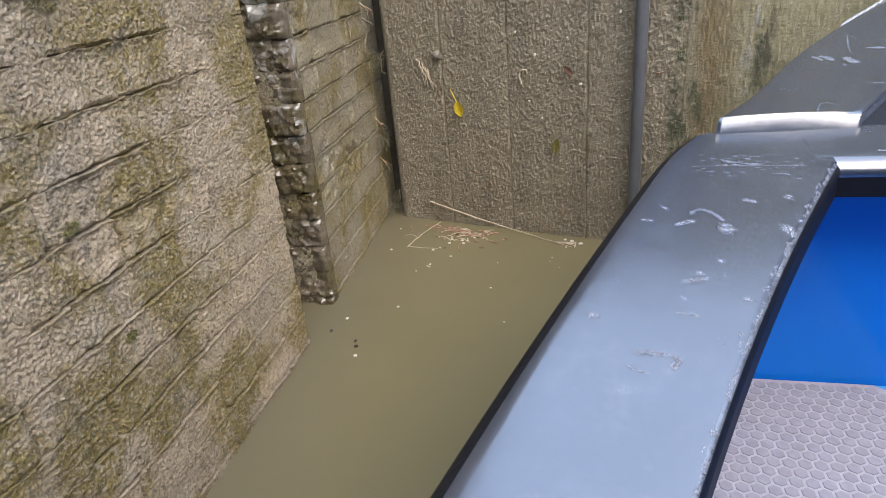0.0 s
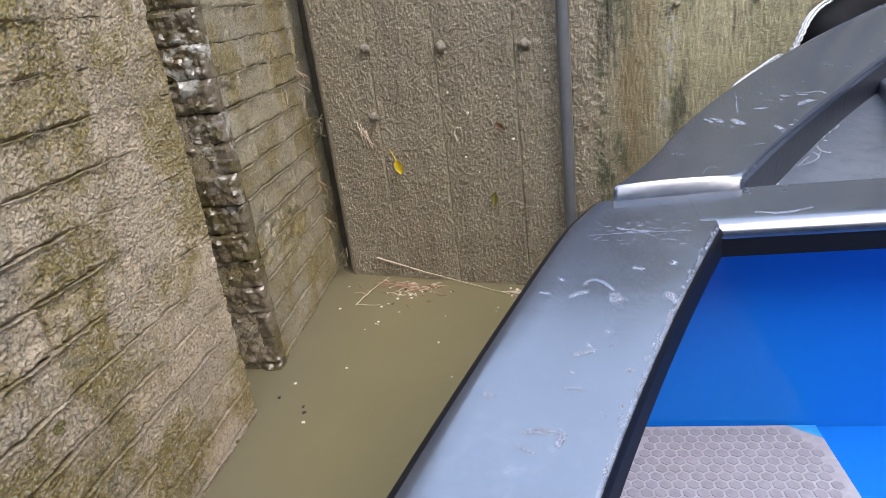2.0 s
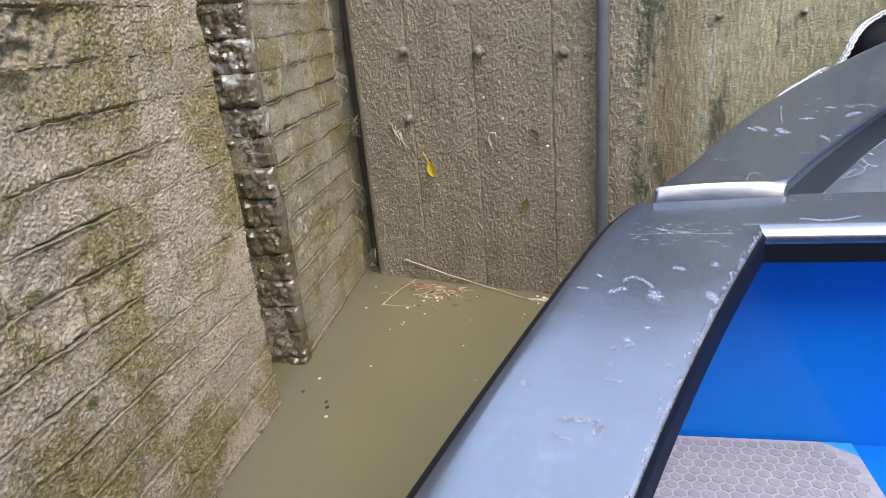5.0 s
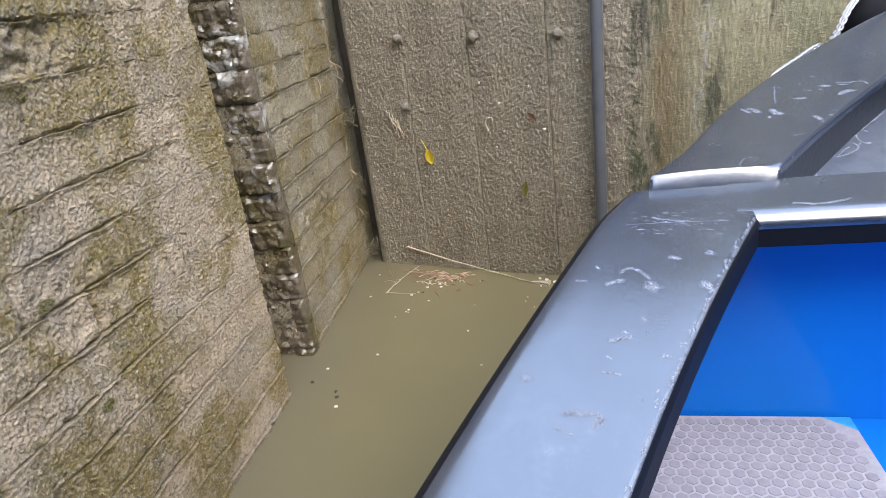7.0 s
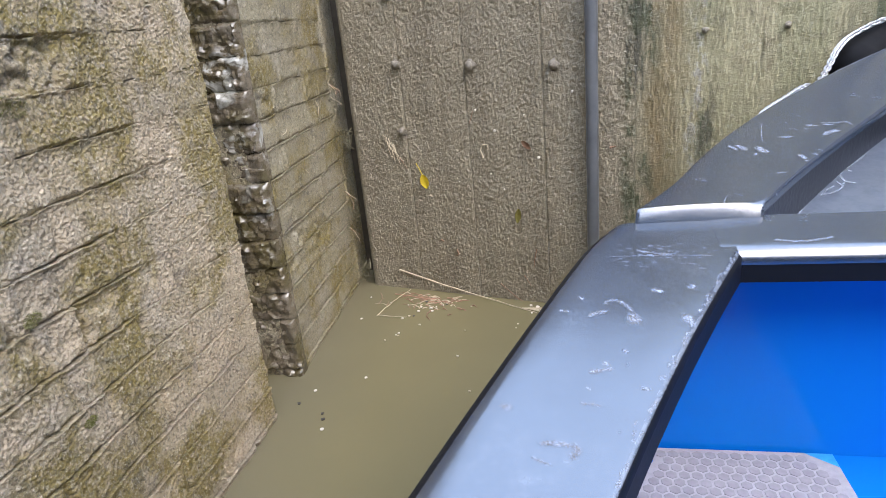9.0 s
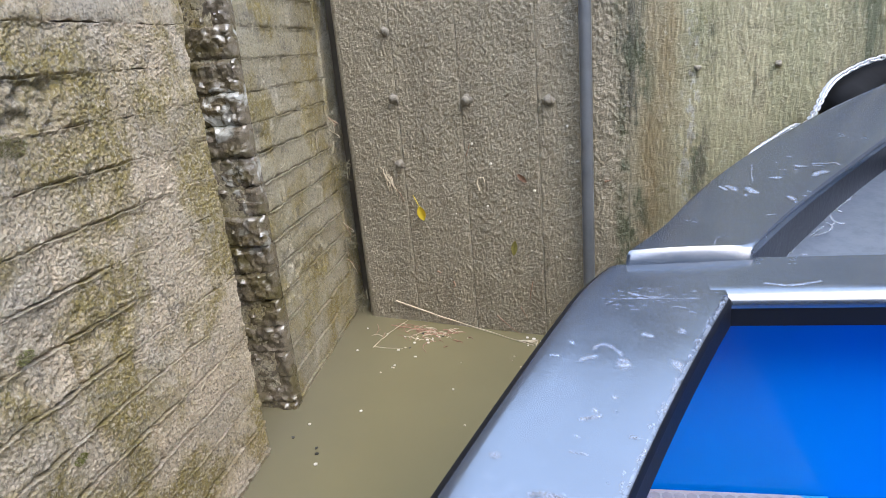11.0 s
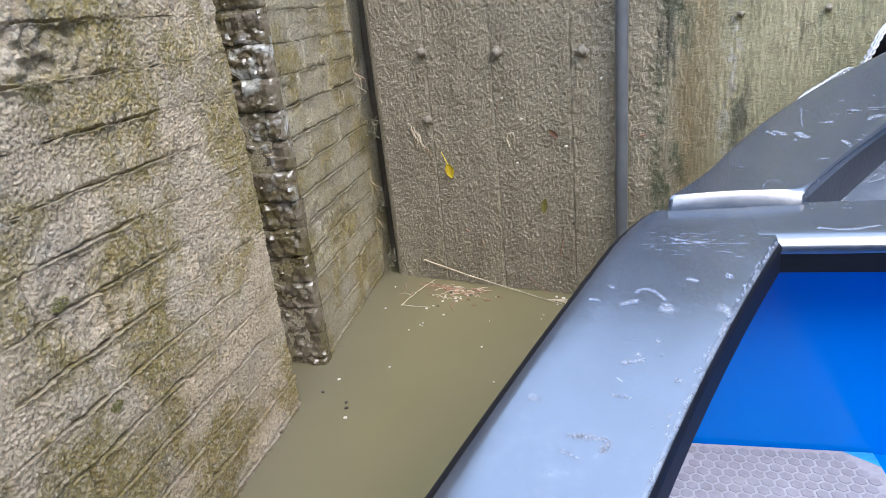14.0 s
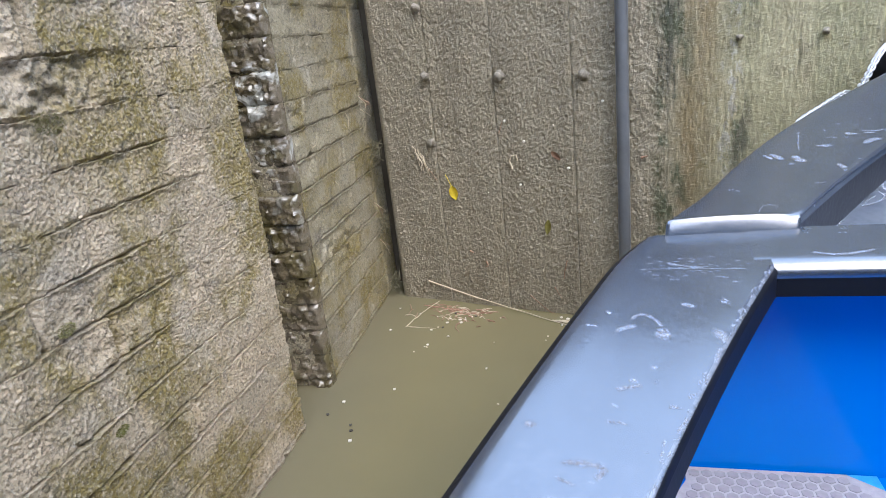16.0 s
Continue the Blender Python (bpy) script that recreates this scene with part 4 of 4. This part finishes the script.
BOW_SCUFFS = [([(0.912, 0.926), (0.918, 0.907)], 0.003),
         ([(0.924, 0.924), (0.929, 0.904)], 0.0045),
         ([(0.975, 1.001), (0.966, 0.968), (0.959, 0.936)], 0.0012),
         ([(0.946, 0.908), (0.952, 0.889)], 0.006),
         ([(0.938, 0.884), (0.939, 0.881)], 0.0035),
         ([(0.984, 0.948), (1.001, 0.945)], 0.0025),
         ([(0.993, 0.948), (0.996, 0.945)], 0.005),
         ([(1.035, 0.992), (1.044, 0.989)], 0.0045),
         ([(1.059, 1.001), (1.073, 0.999), (1.09, 1.002), (1.094, 0.991)], 0.002)]
BOW_NICKS = [([(1.058, 0.992), (1.068, 0.991)], 0.003),
         ([(1.045, 0.95), (1.065, 0.967)], 0.005),
         ([(1.007, 0.876), (1.019, 0.87)], 0.003),
         ([(1.027, 0.847), (1.03, 0.827)], 0.0035),
         ([(0.989, 0.872), (0.992, 0.862)], 0.005),
         ([(0.991, 0.845), (1.0, 0.855)], 0.006),
         ([(0.944, 0.81), (0.957, 0.812)], 0.0015),
         ([(0.861, 0.714), (0.866, 0.73), (0.876, 0.742), (0.885, 0.735)], 0.0009)]
FLOOR_LOOPS = [([(1.021, 0.875), (1.036, 0.894), (1.046, 0.903)], 0.0022),
         ([(1.021, 0.875), (1.037, 0.882), (1.051, 0.893), (1.057, 0.905), (1.053, 0.922)], 0.0022),
         ([(1.07, 0.948), (1.065, 0.931), (1.066, 0.918), (1.075, 0.912)], 0.0026),
         ([(1.069, 0.912), (1.075, 0.912)], 0.005),
         ([(1.066, 0.918), (1.057, 0.905)], 0.002),
         ([(0.975, 0.825), (0.983, 0.834)], 0.004),
         ([(0.994, 0.824), (0.998, 0.822)], 0.004),
         ([(0.969, 0.819), (1.019, 0.883)], 0.0024)]
FLOOR_SEAM = [([(1.019, 0.883), (1.052, 0.925), (1.125, 1.008)], 0.0022),
         ([(1.082, 0.954), (1.084, 0.951)], 0.005),
         ([(1.112, 1.014), (1.12, 1.025)], 0.004)]
for marks, drop in ((NEAR_SCUFFS, ON_RAIL), (RAIL_SCUFFS, ON_RAIL), (BOW_SCUFFS, ON_BOW), (BOW_NICKS, ON_BOW), (FLOOR_LOOPS, ON_FLOOR), (FLOOR_SEAM, ON_FLOOR)):
    for pts, w in marks:
        scuff(pts, w * (1.3 if drop is ON_RAIL else 0.62 if drop is ON_BOW else 0.55), drop, rg)
scuff([(0.900, 0.655), (0.925, 0.650), (0.955, 0.657)], 0.0014, ON_RAIL, rg)
scuff([(0.729, 0.6270), (0.782, 0.6263), (0.829, 0.6250)], 0.0006, ON_RAIL, rg, True)      # weld seam where the beam joins
for k in range(60):                        # chalky rubbing round the seam
    x, y = rg.gauss(0.775, 0.03), rg.gauss(0.630, 0.014)
    L = rg.uniform(0.001, 0.006)
    scuff([(x, y), (x + L, y + rg.uniform(-0.3, 0.3) * L)], rg.uniform(0.0004, 0.0011), ON_RAIL, rg, True)
for k in range(70):                        # wear along the inner edge of the gunwale
    y = rg.uniform(0.26, 0.63)
    x = rail_in(y) - abs(rg.gauss(0.0, 0.0025)) - 0.0045
    L = rg.uniform(0.001, 0.005)
    scuff([(x, y), (x + 0.5 * L, y + L)], rg.uniform(0.0005, 0.0013), ON_RAIL, rg, True)

# ---- reeds, leaves and flotsam ----
rg = random.Random(8)


def stalk(points, radius, material, label, name="reed_stalk", category="reed", n=14, wobble=0.002):
    pts = [p + Vector((rg.uniform(-1, 1), rg.uniform(-1, 1), rg.uniform(-0.4, 0.4))) * wobble for p in spline(points, n)]
    radii = [radius * (1.0 - 0.55 * k / (n - 1)) for k in range(n)]
    ob = smooth(part(name, tube(pts, radius, 6, radii), material, None))
    return tagged(ob, label, category)


def leaf(m, length, width, material, label, curl=0.25):
    bm = bmesh.new()
    rows = []
    for k in range(7):
        f = k / 6
        w = width * math.sin(math.pi * min(0.97, 0.06 + f * 0.92)) ** 0.8
        rows.append([bm.verts.new((e * w / 2, f * length, curl * length * (f - 0.4) ** 2 + abs(e) * 0.18 * w)) for e in (-1, -0.5, 0, 0.5, 1)])
    for a, b in zip(rows, rows[1:]):
        for i in range(4):
            bm.faces.new((a[i], a[i + 1], b[i + 1], b[i]))
    bmesh.ops.solidify(bm, geom=bm.faces[:], thickness=0.0006)
    ob = smooth(part("leaf", bm, material, None))
    ob.matrix_world = m
    return tagged(ob, label, "leaf", group="fallen leaves")


GATE_ROT = Matrix.Rotation(GATE_ANGLE, 4, "Z") @ Matrix.Rotation(radians(90), 4, "X")

# long reed leaning from the gate to the water
stalk([on_gate(0.150, GATE_LOW + 0.072, 0.008), on_gate(0.30, GATE_LOW + 0.036, 0.012), on_gate(0.45, GATE_LOW + 0.010, 0.024), (0.600, 1.715, 0.002)], 0.0026, STRAW, "long dry straw-coloured reed leaning on the foot of the wet gate", wobble=0.0012)
stalk([(0.120, 1.860, 0.003), (0.25, 1.815, 0.004), (0.34, 1.775, 0.003)], 0.0020, RUSSET, "russet reed afloat at the foot of the gate", wobble=0.001)
for k in range(5):
    a = rg.uniform(-0.6, 0.6)
    stalk([(0.555, 1.745, 0.003), (0.58 + 0.03 * math.cos(a), 1.74 + 0.03 * math.sin(a), 0.005), (0.61, 1.735 + 0.06 * math.sin(a), 0.004)], 0.0015, STRAW, "short broken straw afloat at the gate", n=6)
# bundle of straws afloat in the corner
stalk([(0.105, 1.70, 0.003), (0.16, 1.69, 0.005), (0.20, 1.685, 0.004)], 0.0013, STRAW, "bent dry straw afloat by the brick wall")
stalk([(0.100, 1.70, 0.003), (0.125, 1.76, 0.010), (0.150, 1.82, 0.014), (0.172, 1.88, 0.010)], 0.0016, STRAW, "split pale reed afloat in the lock corner")
for k in range(52):                        # a raft of sodden bits against the gate
    x = rg.gauss(0.275, 0.055)
    y = gate_y(x) - 0.045 - abs(rg.gauss(0.0, 0.045))
    a, L = rg.uniform(-0.9, 0.6), rg.uniform(0.012, 0.045)
    dx, dy = L * math.cos(a), L * math.sin(a)
    stalk([(x, y, 0.002), (x + dx / 2, y + dy / 2 + 0.003, 0.004), (x + dx, y + dy, 0.002)], rg.uniform(0.0012, 0.0024), rg.choice((STRAW, STRAW, RUSSET, DEBRIS)), "small straw fragment afloat in a raft by the gate", "reed_fragment", n=6, wobble=0.001)
for k in range(20):
    x, y, a, L = rg.uniform(0.08, 0.24), rg.uniform(1.74, 1.87), rg.uniform(0, 3.14), rg.uniform(0.02, 0.06)
    dx, dy = L * math.cos(a), L * math.sin(a)
    stalk([(x, y, 0.002), (x + dx / 2, y + dy / 2 + 0.004, 0.005), (x + dx, y + dy, 0.002)], rg.uniform(0.0010, 0.0019), rg.choice((DEBRIS, DEBRIS, STRAW)), "small sodden reed fragment afloat in the corner", "reed_fragment", n=6, wobble=0.001)

# small things caught on the gate
yellow_leaf = leaf(Matrix.Translation(on_gate(0.272, 0.452, 0.006)) @ GATE_ROT @ Matrix.Rotation(radians(196), 4, "Z"), 0.046, 0.030, YELLOW, "bright yellow leaf stuck to the gate")
stem = smooth(part("leaf_stalk", tube(spline([on_gate(0.252, 0.487, 0.004), on_gate(0.262, 0.470, 0.006), on_gate(0.272, 0.450, 0.008)], 6), 0.0011, 6), YELLOW, yellow_leaf))
stem.matrix_parent_inverse = yellow_leaf.matrix_basis.inverted()
for k in range(9):
    x0, z0 = 0.150 + 0.004 * k, 0.578 - 0.004 * k
    stalk([on_gate(x0, z0, 0.004), on_gate(x0 + 0.012 + rg.uniform(-0.008, 0.008), z0 - 0.03, 0.008), on_gate(x0 + 0.025 + rg.uniform(-0.012, 0.012), z0 - rg.uniform(0.045, 0.075), 0.005)], 0.0014, STRAW, "pale rootlets hanging from a bolt on the gate", "rootlet", "root", 8, 0.004)
stalk([on_gate(0.198, 0.506, 0.004), on_gate(0.210, 0.488, 0.005), on_gate(0.222, 0.468, 0.004)], 0.0014, DEBRIS, "dark twig stuck to the gate", "twig", "twig", 6)
stalk([on_gate(0.474, 0.505, 0.004), on_gate(0.466, 0.528, 0.007), on_gate(0.474, 0.545, 0.009), on_gate(0.488, 0.545, 0.006), on_gate(0.490, 0.530, 0.004)], 0.0030, STRAW, "curled pale reed leaf stuck to the gate", n=12)
leaf(Matrix.Translation(on_gate(0.574, 0.352, 0.006)) @ GATE_ROT @ Matrix.Rotation(radians(172), 4, "Z"), 0.045, 0.020, simple("olive_leaf", (0.24, 0.21, 0.05), 0.6, vary=0.4, scale=80), "small olive leaf stuck to the gate")
leaf(Matrix.Translation(on_gate(0.592, 0.556, 0.006)) @ GATE_ROT @ Matrix.Rotation(radians(230), 4, "Z"), 0.035, 0.016, DEBRIS, "dark shrivelled leaf stuck to the gate")
PALE = simple("pale_specks", (0.62, 0.56, 0.46), 0.6, vary=0.2, scale=90)
# small pale flecks on the gate's face
for x, z, r in [(0.637, 0.507, 0.006), (0.512, 0.586, 0.005), (0.493, 0.457, 0.0045), (0.704, 0.349, 0.004), (0.695, 0.308, 0.004), (0.458, 0.647, 0.004), (0.53, 0.41, 0.003), (0.735, 0.69, 0.004), (0.60, 0.63, 0.003), (0.39, 0.43, 0.003)]:
    bm = bmesh.new()
    bmesh.ops.create_icosphere(bm, subdivisions=1, radius=r)
    bmesh.ops.scale(bm, vec=(1, 0.45, rg.uniform(0.6, 1.2)), verts=bm.verts)
    ob = part("snail_shell", bm, PALE, None)
    ob.matrix_world = Matrix.Translation(on_gate(x, z, 0.001))
    tagged(ob, "tiny pale fleck clinging to the gate", "shell", group="shells on the gate")
for pts, r in [([(0.363, 0.205), (0.368, 0.190), (0.360, 0.183)], 0.0028), ([(0.312, 0.236), (0.322, 0.230)], 0.0035), ([(0.832, 0.537), (0.850, 0.541)], 0.0035),
               ([(0.622, 0.225), (0.614, 0.190), (0.612, 0.165)], 0.0018), ([(0.58, 0.135), (0.60, 0.10)], 0.0016), ([(0.439, 0.612), (0.452, 0.648)], 0.0014), ([(0.50, 0.10), (0.56, 0.05), (0.60, 0.04)], 0.0016)]:
    stalk([on_gate(x, z, 0.004) for x, z in pts], r, DEBRIS, "dark sodden twig stuck to the gate", "twig", "twig", 7, 0.001)
# tufts in the quoin
for k in range(10):
    z0 = rg.choice((0.70, 0.66, 0.58, 0.35, 0.22))
    stalk([(-0.03, 1.93, z0), (0.0 + rg.uniform(-0.01, 0.02), 1.90, z0 - 0.02), (0.012, 1.88 + rg.uniform(-0.03, 0.02), z0 - rg.uniform(0.02, 0.05))], 0.0010, rg.choice((STRAW, DEBRIS)), "dry grass blade hanging in the gate corner", "grass_blade", "grass", 7)
for z0 in (0.545, 0.30, 0.08):
    bm = bmesh.new()
    for k in range(16):
        base = Vector((0.004 + rg.uniform(-0.012, 0.010), 1.925 + rg.uniform(-0.012, 0.012), z0 + rg.uniform(-0.02, 0.02)))
        pts = [base + Vector((rg.uniform(-0.014, 0.014), rg.uniform(-0.016, 0.008), -0.012 * q + rg.uniform(-0.010, 0.010))) for q in range(4)]
        twist = tube(spline(pts, 8), rg.uniform(0.0008, 0.0017), 5)
        me = bpy.data.meshes.new("strand")
        twist.to_mesh(me)
        twist.free()
        bm.from_mesh(me)
        bpy.data.meshes.remove(me)
    tagged(smooth(part("root_tangle", bm, WEED, None)), "tangle of sodden roots caught in the gate corner", "root", kind="stuff")
# straws caught on the brick wall
for y, z, dy, dz in [(1.62, 0.50, 0.02, -0.03), (1.50, 0.62, 0.03, 0.01), (1.80, 0.62, -0.01, 0.05), (0.66, 0.43, 0.015, -0.02), (0.95, 0.30, 0.02, 0.015), (1.05, 0.55, 0.02, -0.01)]:
    x = 0.010 if y < 1.2 else face_b(y) + 0.006
    stalk([(x, y, z), (x + 0.004, y + dy / 2, z + dz / 2), (x, y + dy, z + dz)], 0.0013, STRAW, "short straw caught on the brick wall", n=6, wobble=0.001)
# flecks afloat
for x, y, r in [(0.265, 1.755, 0.006), (0.272, 1.735, 0.005), (0.129, 1.126, 0.005), (0.187, 1.684, 0.005), (0.17, 1.346, 0.004), (0.228, 1.734, 0.005), (0.626, 1.743, 0.007), (0.60, 1.76, 0.006), (0.58, 1.77, 0.005),
                (0.053, 1.281, 0.005)]:
    bm = bmesh.new()
    ring = [(r * (0.7 + 0.5 * rg.random()) * math.cos(k * math.tau / 7), r * (0.7 + 0.5 * rg.random()) * math.sin(k * math.tau / 7)) for k in range(7)]
    bm2 = loft([[(a, b, z) for a, b in ring] for z in (-0.001, 0.0014)])
    bm.free()
    ob = part("floating_fleck", bm2, PALE, None)
    ob.matrix_world = Matrix.Translation((x, y, 0.0008))
    tagged(ob, "small pale leaf fragment floating on the water", "flotsam", group="flotsam")
for k in range(26):
    x = rg.uniform(0.04, 0.62)
    y = gate_y(x) - 0.05 - abs(rg.gauss(0.0, 0.22))
    r = rg.uniform(0.0018, 0.0048)
    ring = [(r * rg.uniform(0.5, 1.3) * math.cos(k2 * math.tau / 7), r * rg.uniform(0.5, 1.1) * math.sin(k2 * math.tau / 7)) for k2 in range(7)]
    ob = part("floating_fleck", loft([[(a, b, z) for a, b in ring] for z in (-0.001, 0.0012)]), rg.choice((PALE, STRAW)), None)
    ob.matrix_world = Matrix.Translation((x, y, 0.0008))
    tagged(ob, "small pale straw fleck floating on the water", "flotsam", group="flotsam")
stalk([(0.268, 1.735, 0.002), (0.262, 1.70, 0.004), (0.280, 1.665, 0.002)], 0.0022, DEBRIS, "dark thin twig afloat on the water", "twig", "twig", 7)
MUD = simple("dark_fragment", (0.03, 0.024, 0.018), 0.7, vary=0.4, scale=90)
for x, y, r in [(0.032, 1.224, 0.005), (0.116, 1.164, 0.006), (0.108, 1.185, 0.004), (0.24, 1.80, 0.005), (0.31, 1.78, 0.004), (0.22, 1.70, 0.004)]:
    ring = [(r * (0.4 + 0.9 * rg.random()) * math.cos(k * math.tau / 7), r * (0.4 + 0.9 * rg.random()) * math.sin(k * math.tau / 7)) for k in range(7)]
    ob = part("floating_fleck", loft([[(a, b, z) for a, b in ring] for z in (-0.001, 0.0014)]), MUD, None)
    ob.matrix_world = Matrix.Translation((x, y, 0.0008))
    tagged(ob, "small dark leaf fragment floating on the water", "flotsam", group="flotsam")
# moss clumps
MOSS = simple("yellow_green_moss", (0.17, 0.165, 0.045), 0.9, vary=0.5, scale=90, bump=0.6)
for y, z, size in [(0.694, 0.811, 0.020), (0.62, 0.545, 0.012), (0.655, 0.36, 0.010)]:
    bm = bmesh.new()
    for k in range(260):
        a, q = rg.uniform(0, math.tau), size * math.sqrt(rg.random())
        yy, zz = y + 1.3 * q * math.cos(a), z + 0.8 * q * math.sin(a)
        t = Vector((rg.uniform(0.002, 0.006), rg.uniform(-0.003, 0.003), rg.uniform(-0.002, 0.004)))
        b0, b1 = Vector((0.004, yy - 0.0009, zz)), Vector((0.004, yy + 0.0009, zz))
        bm.faces.new([bm.verts.new(p) for p in (b0, b1, Vector((0.004, yy, zz)) + t)])
    tagged(part("moss_clump", bm, MOSS, None), "yellow-green moss clump on the brick wall", "moss", group="moss clumps")

# ---- bricks of the wall ----
rng = random.Random(11)
for c in range(-9, 9):
    z = BED0 + c * COURSE + 0.0045
    y = SLOT0 - 0.004
    first = LEN * (0.5 if c % 2 else 1.0)
    wall_brick(y - first, first, BED0 + c * COURSE)
    y -= first
    while y > 0.10:
        length = min(LEN, y - 0.0995)
        wall_brick(y - length, length, BED0 + c * COURSE, 0.011 if c in (3, 4) and 0.50 < y - LEN / 2 < 0.74 else 0.0)
        y -= LEN
    # beyond the slot: rough wet end brick, then stretchers to the quoin
    yaw = -math.atan(WALL_SKEW)
    first = LEN * (0.5 if c % 2 else 0.75)
    y = SLOT1 + 0.03
    wall_brick(y, first, BED0 + c * COURSE, far=True)
    y += first
    while y < QUOIN - 0.01:
        length = min(LEN, QUOIN - y)
        wall_brick(y, length, BED0 + c * COURSE, far=True)
        y += LEN
    wall_brick(QUOIN + 0.0006, 0.27, BED0 + c * COURSE, far=True)      # plain end of the wall, turning into the hollow quoin
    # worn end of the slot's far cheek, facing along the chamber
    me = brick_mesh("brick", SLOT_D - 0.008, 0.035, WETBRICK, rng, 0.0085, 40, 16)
    ob = new("brick", me)
    ob.parent = wall
    ob.matrix_basis = Matrix.Translation((-SLOT_D, SLOT1 + rng.uniform(-0.006, 0.006), z)) @ Matrix(((0, 1, 0, 0), (-1, 0, 0, 0), (0, 0, 1.07, 0), (0, 0, 0, 1)))
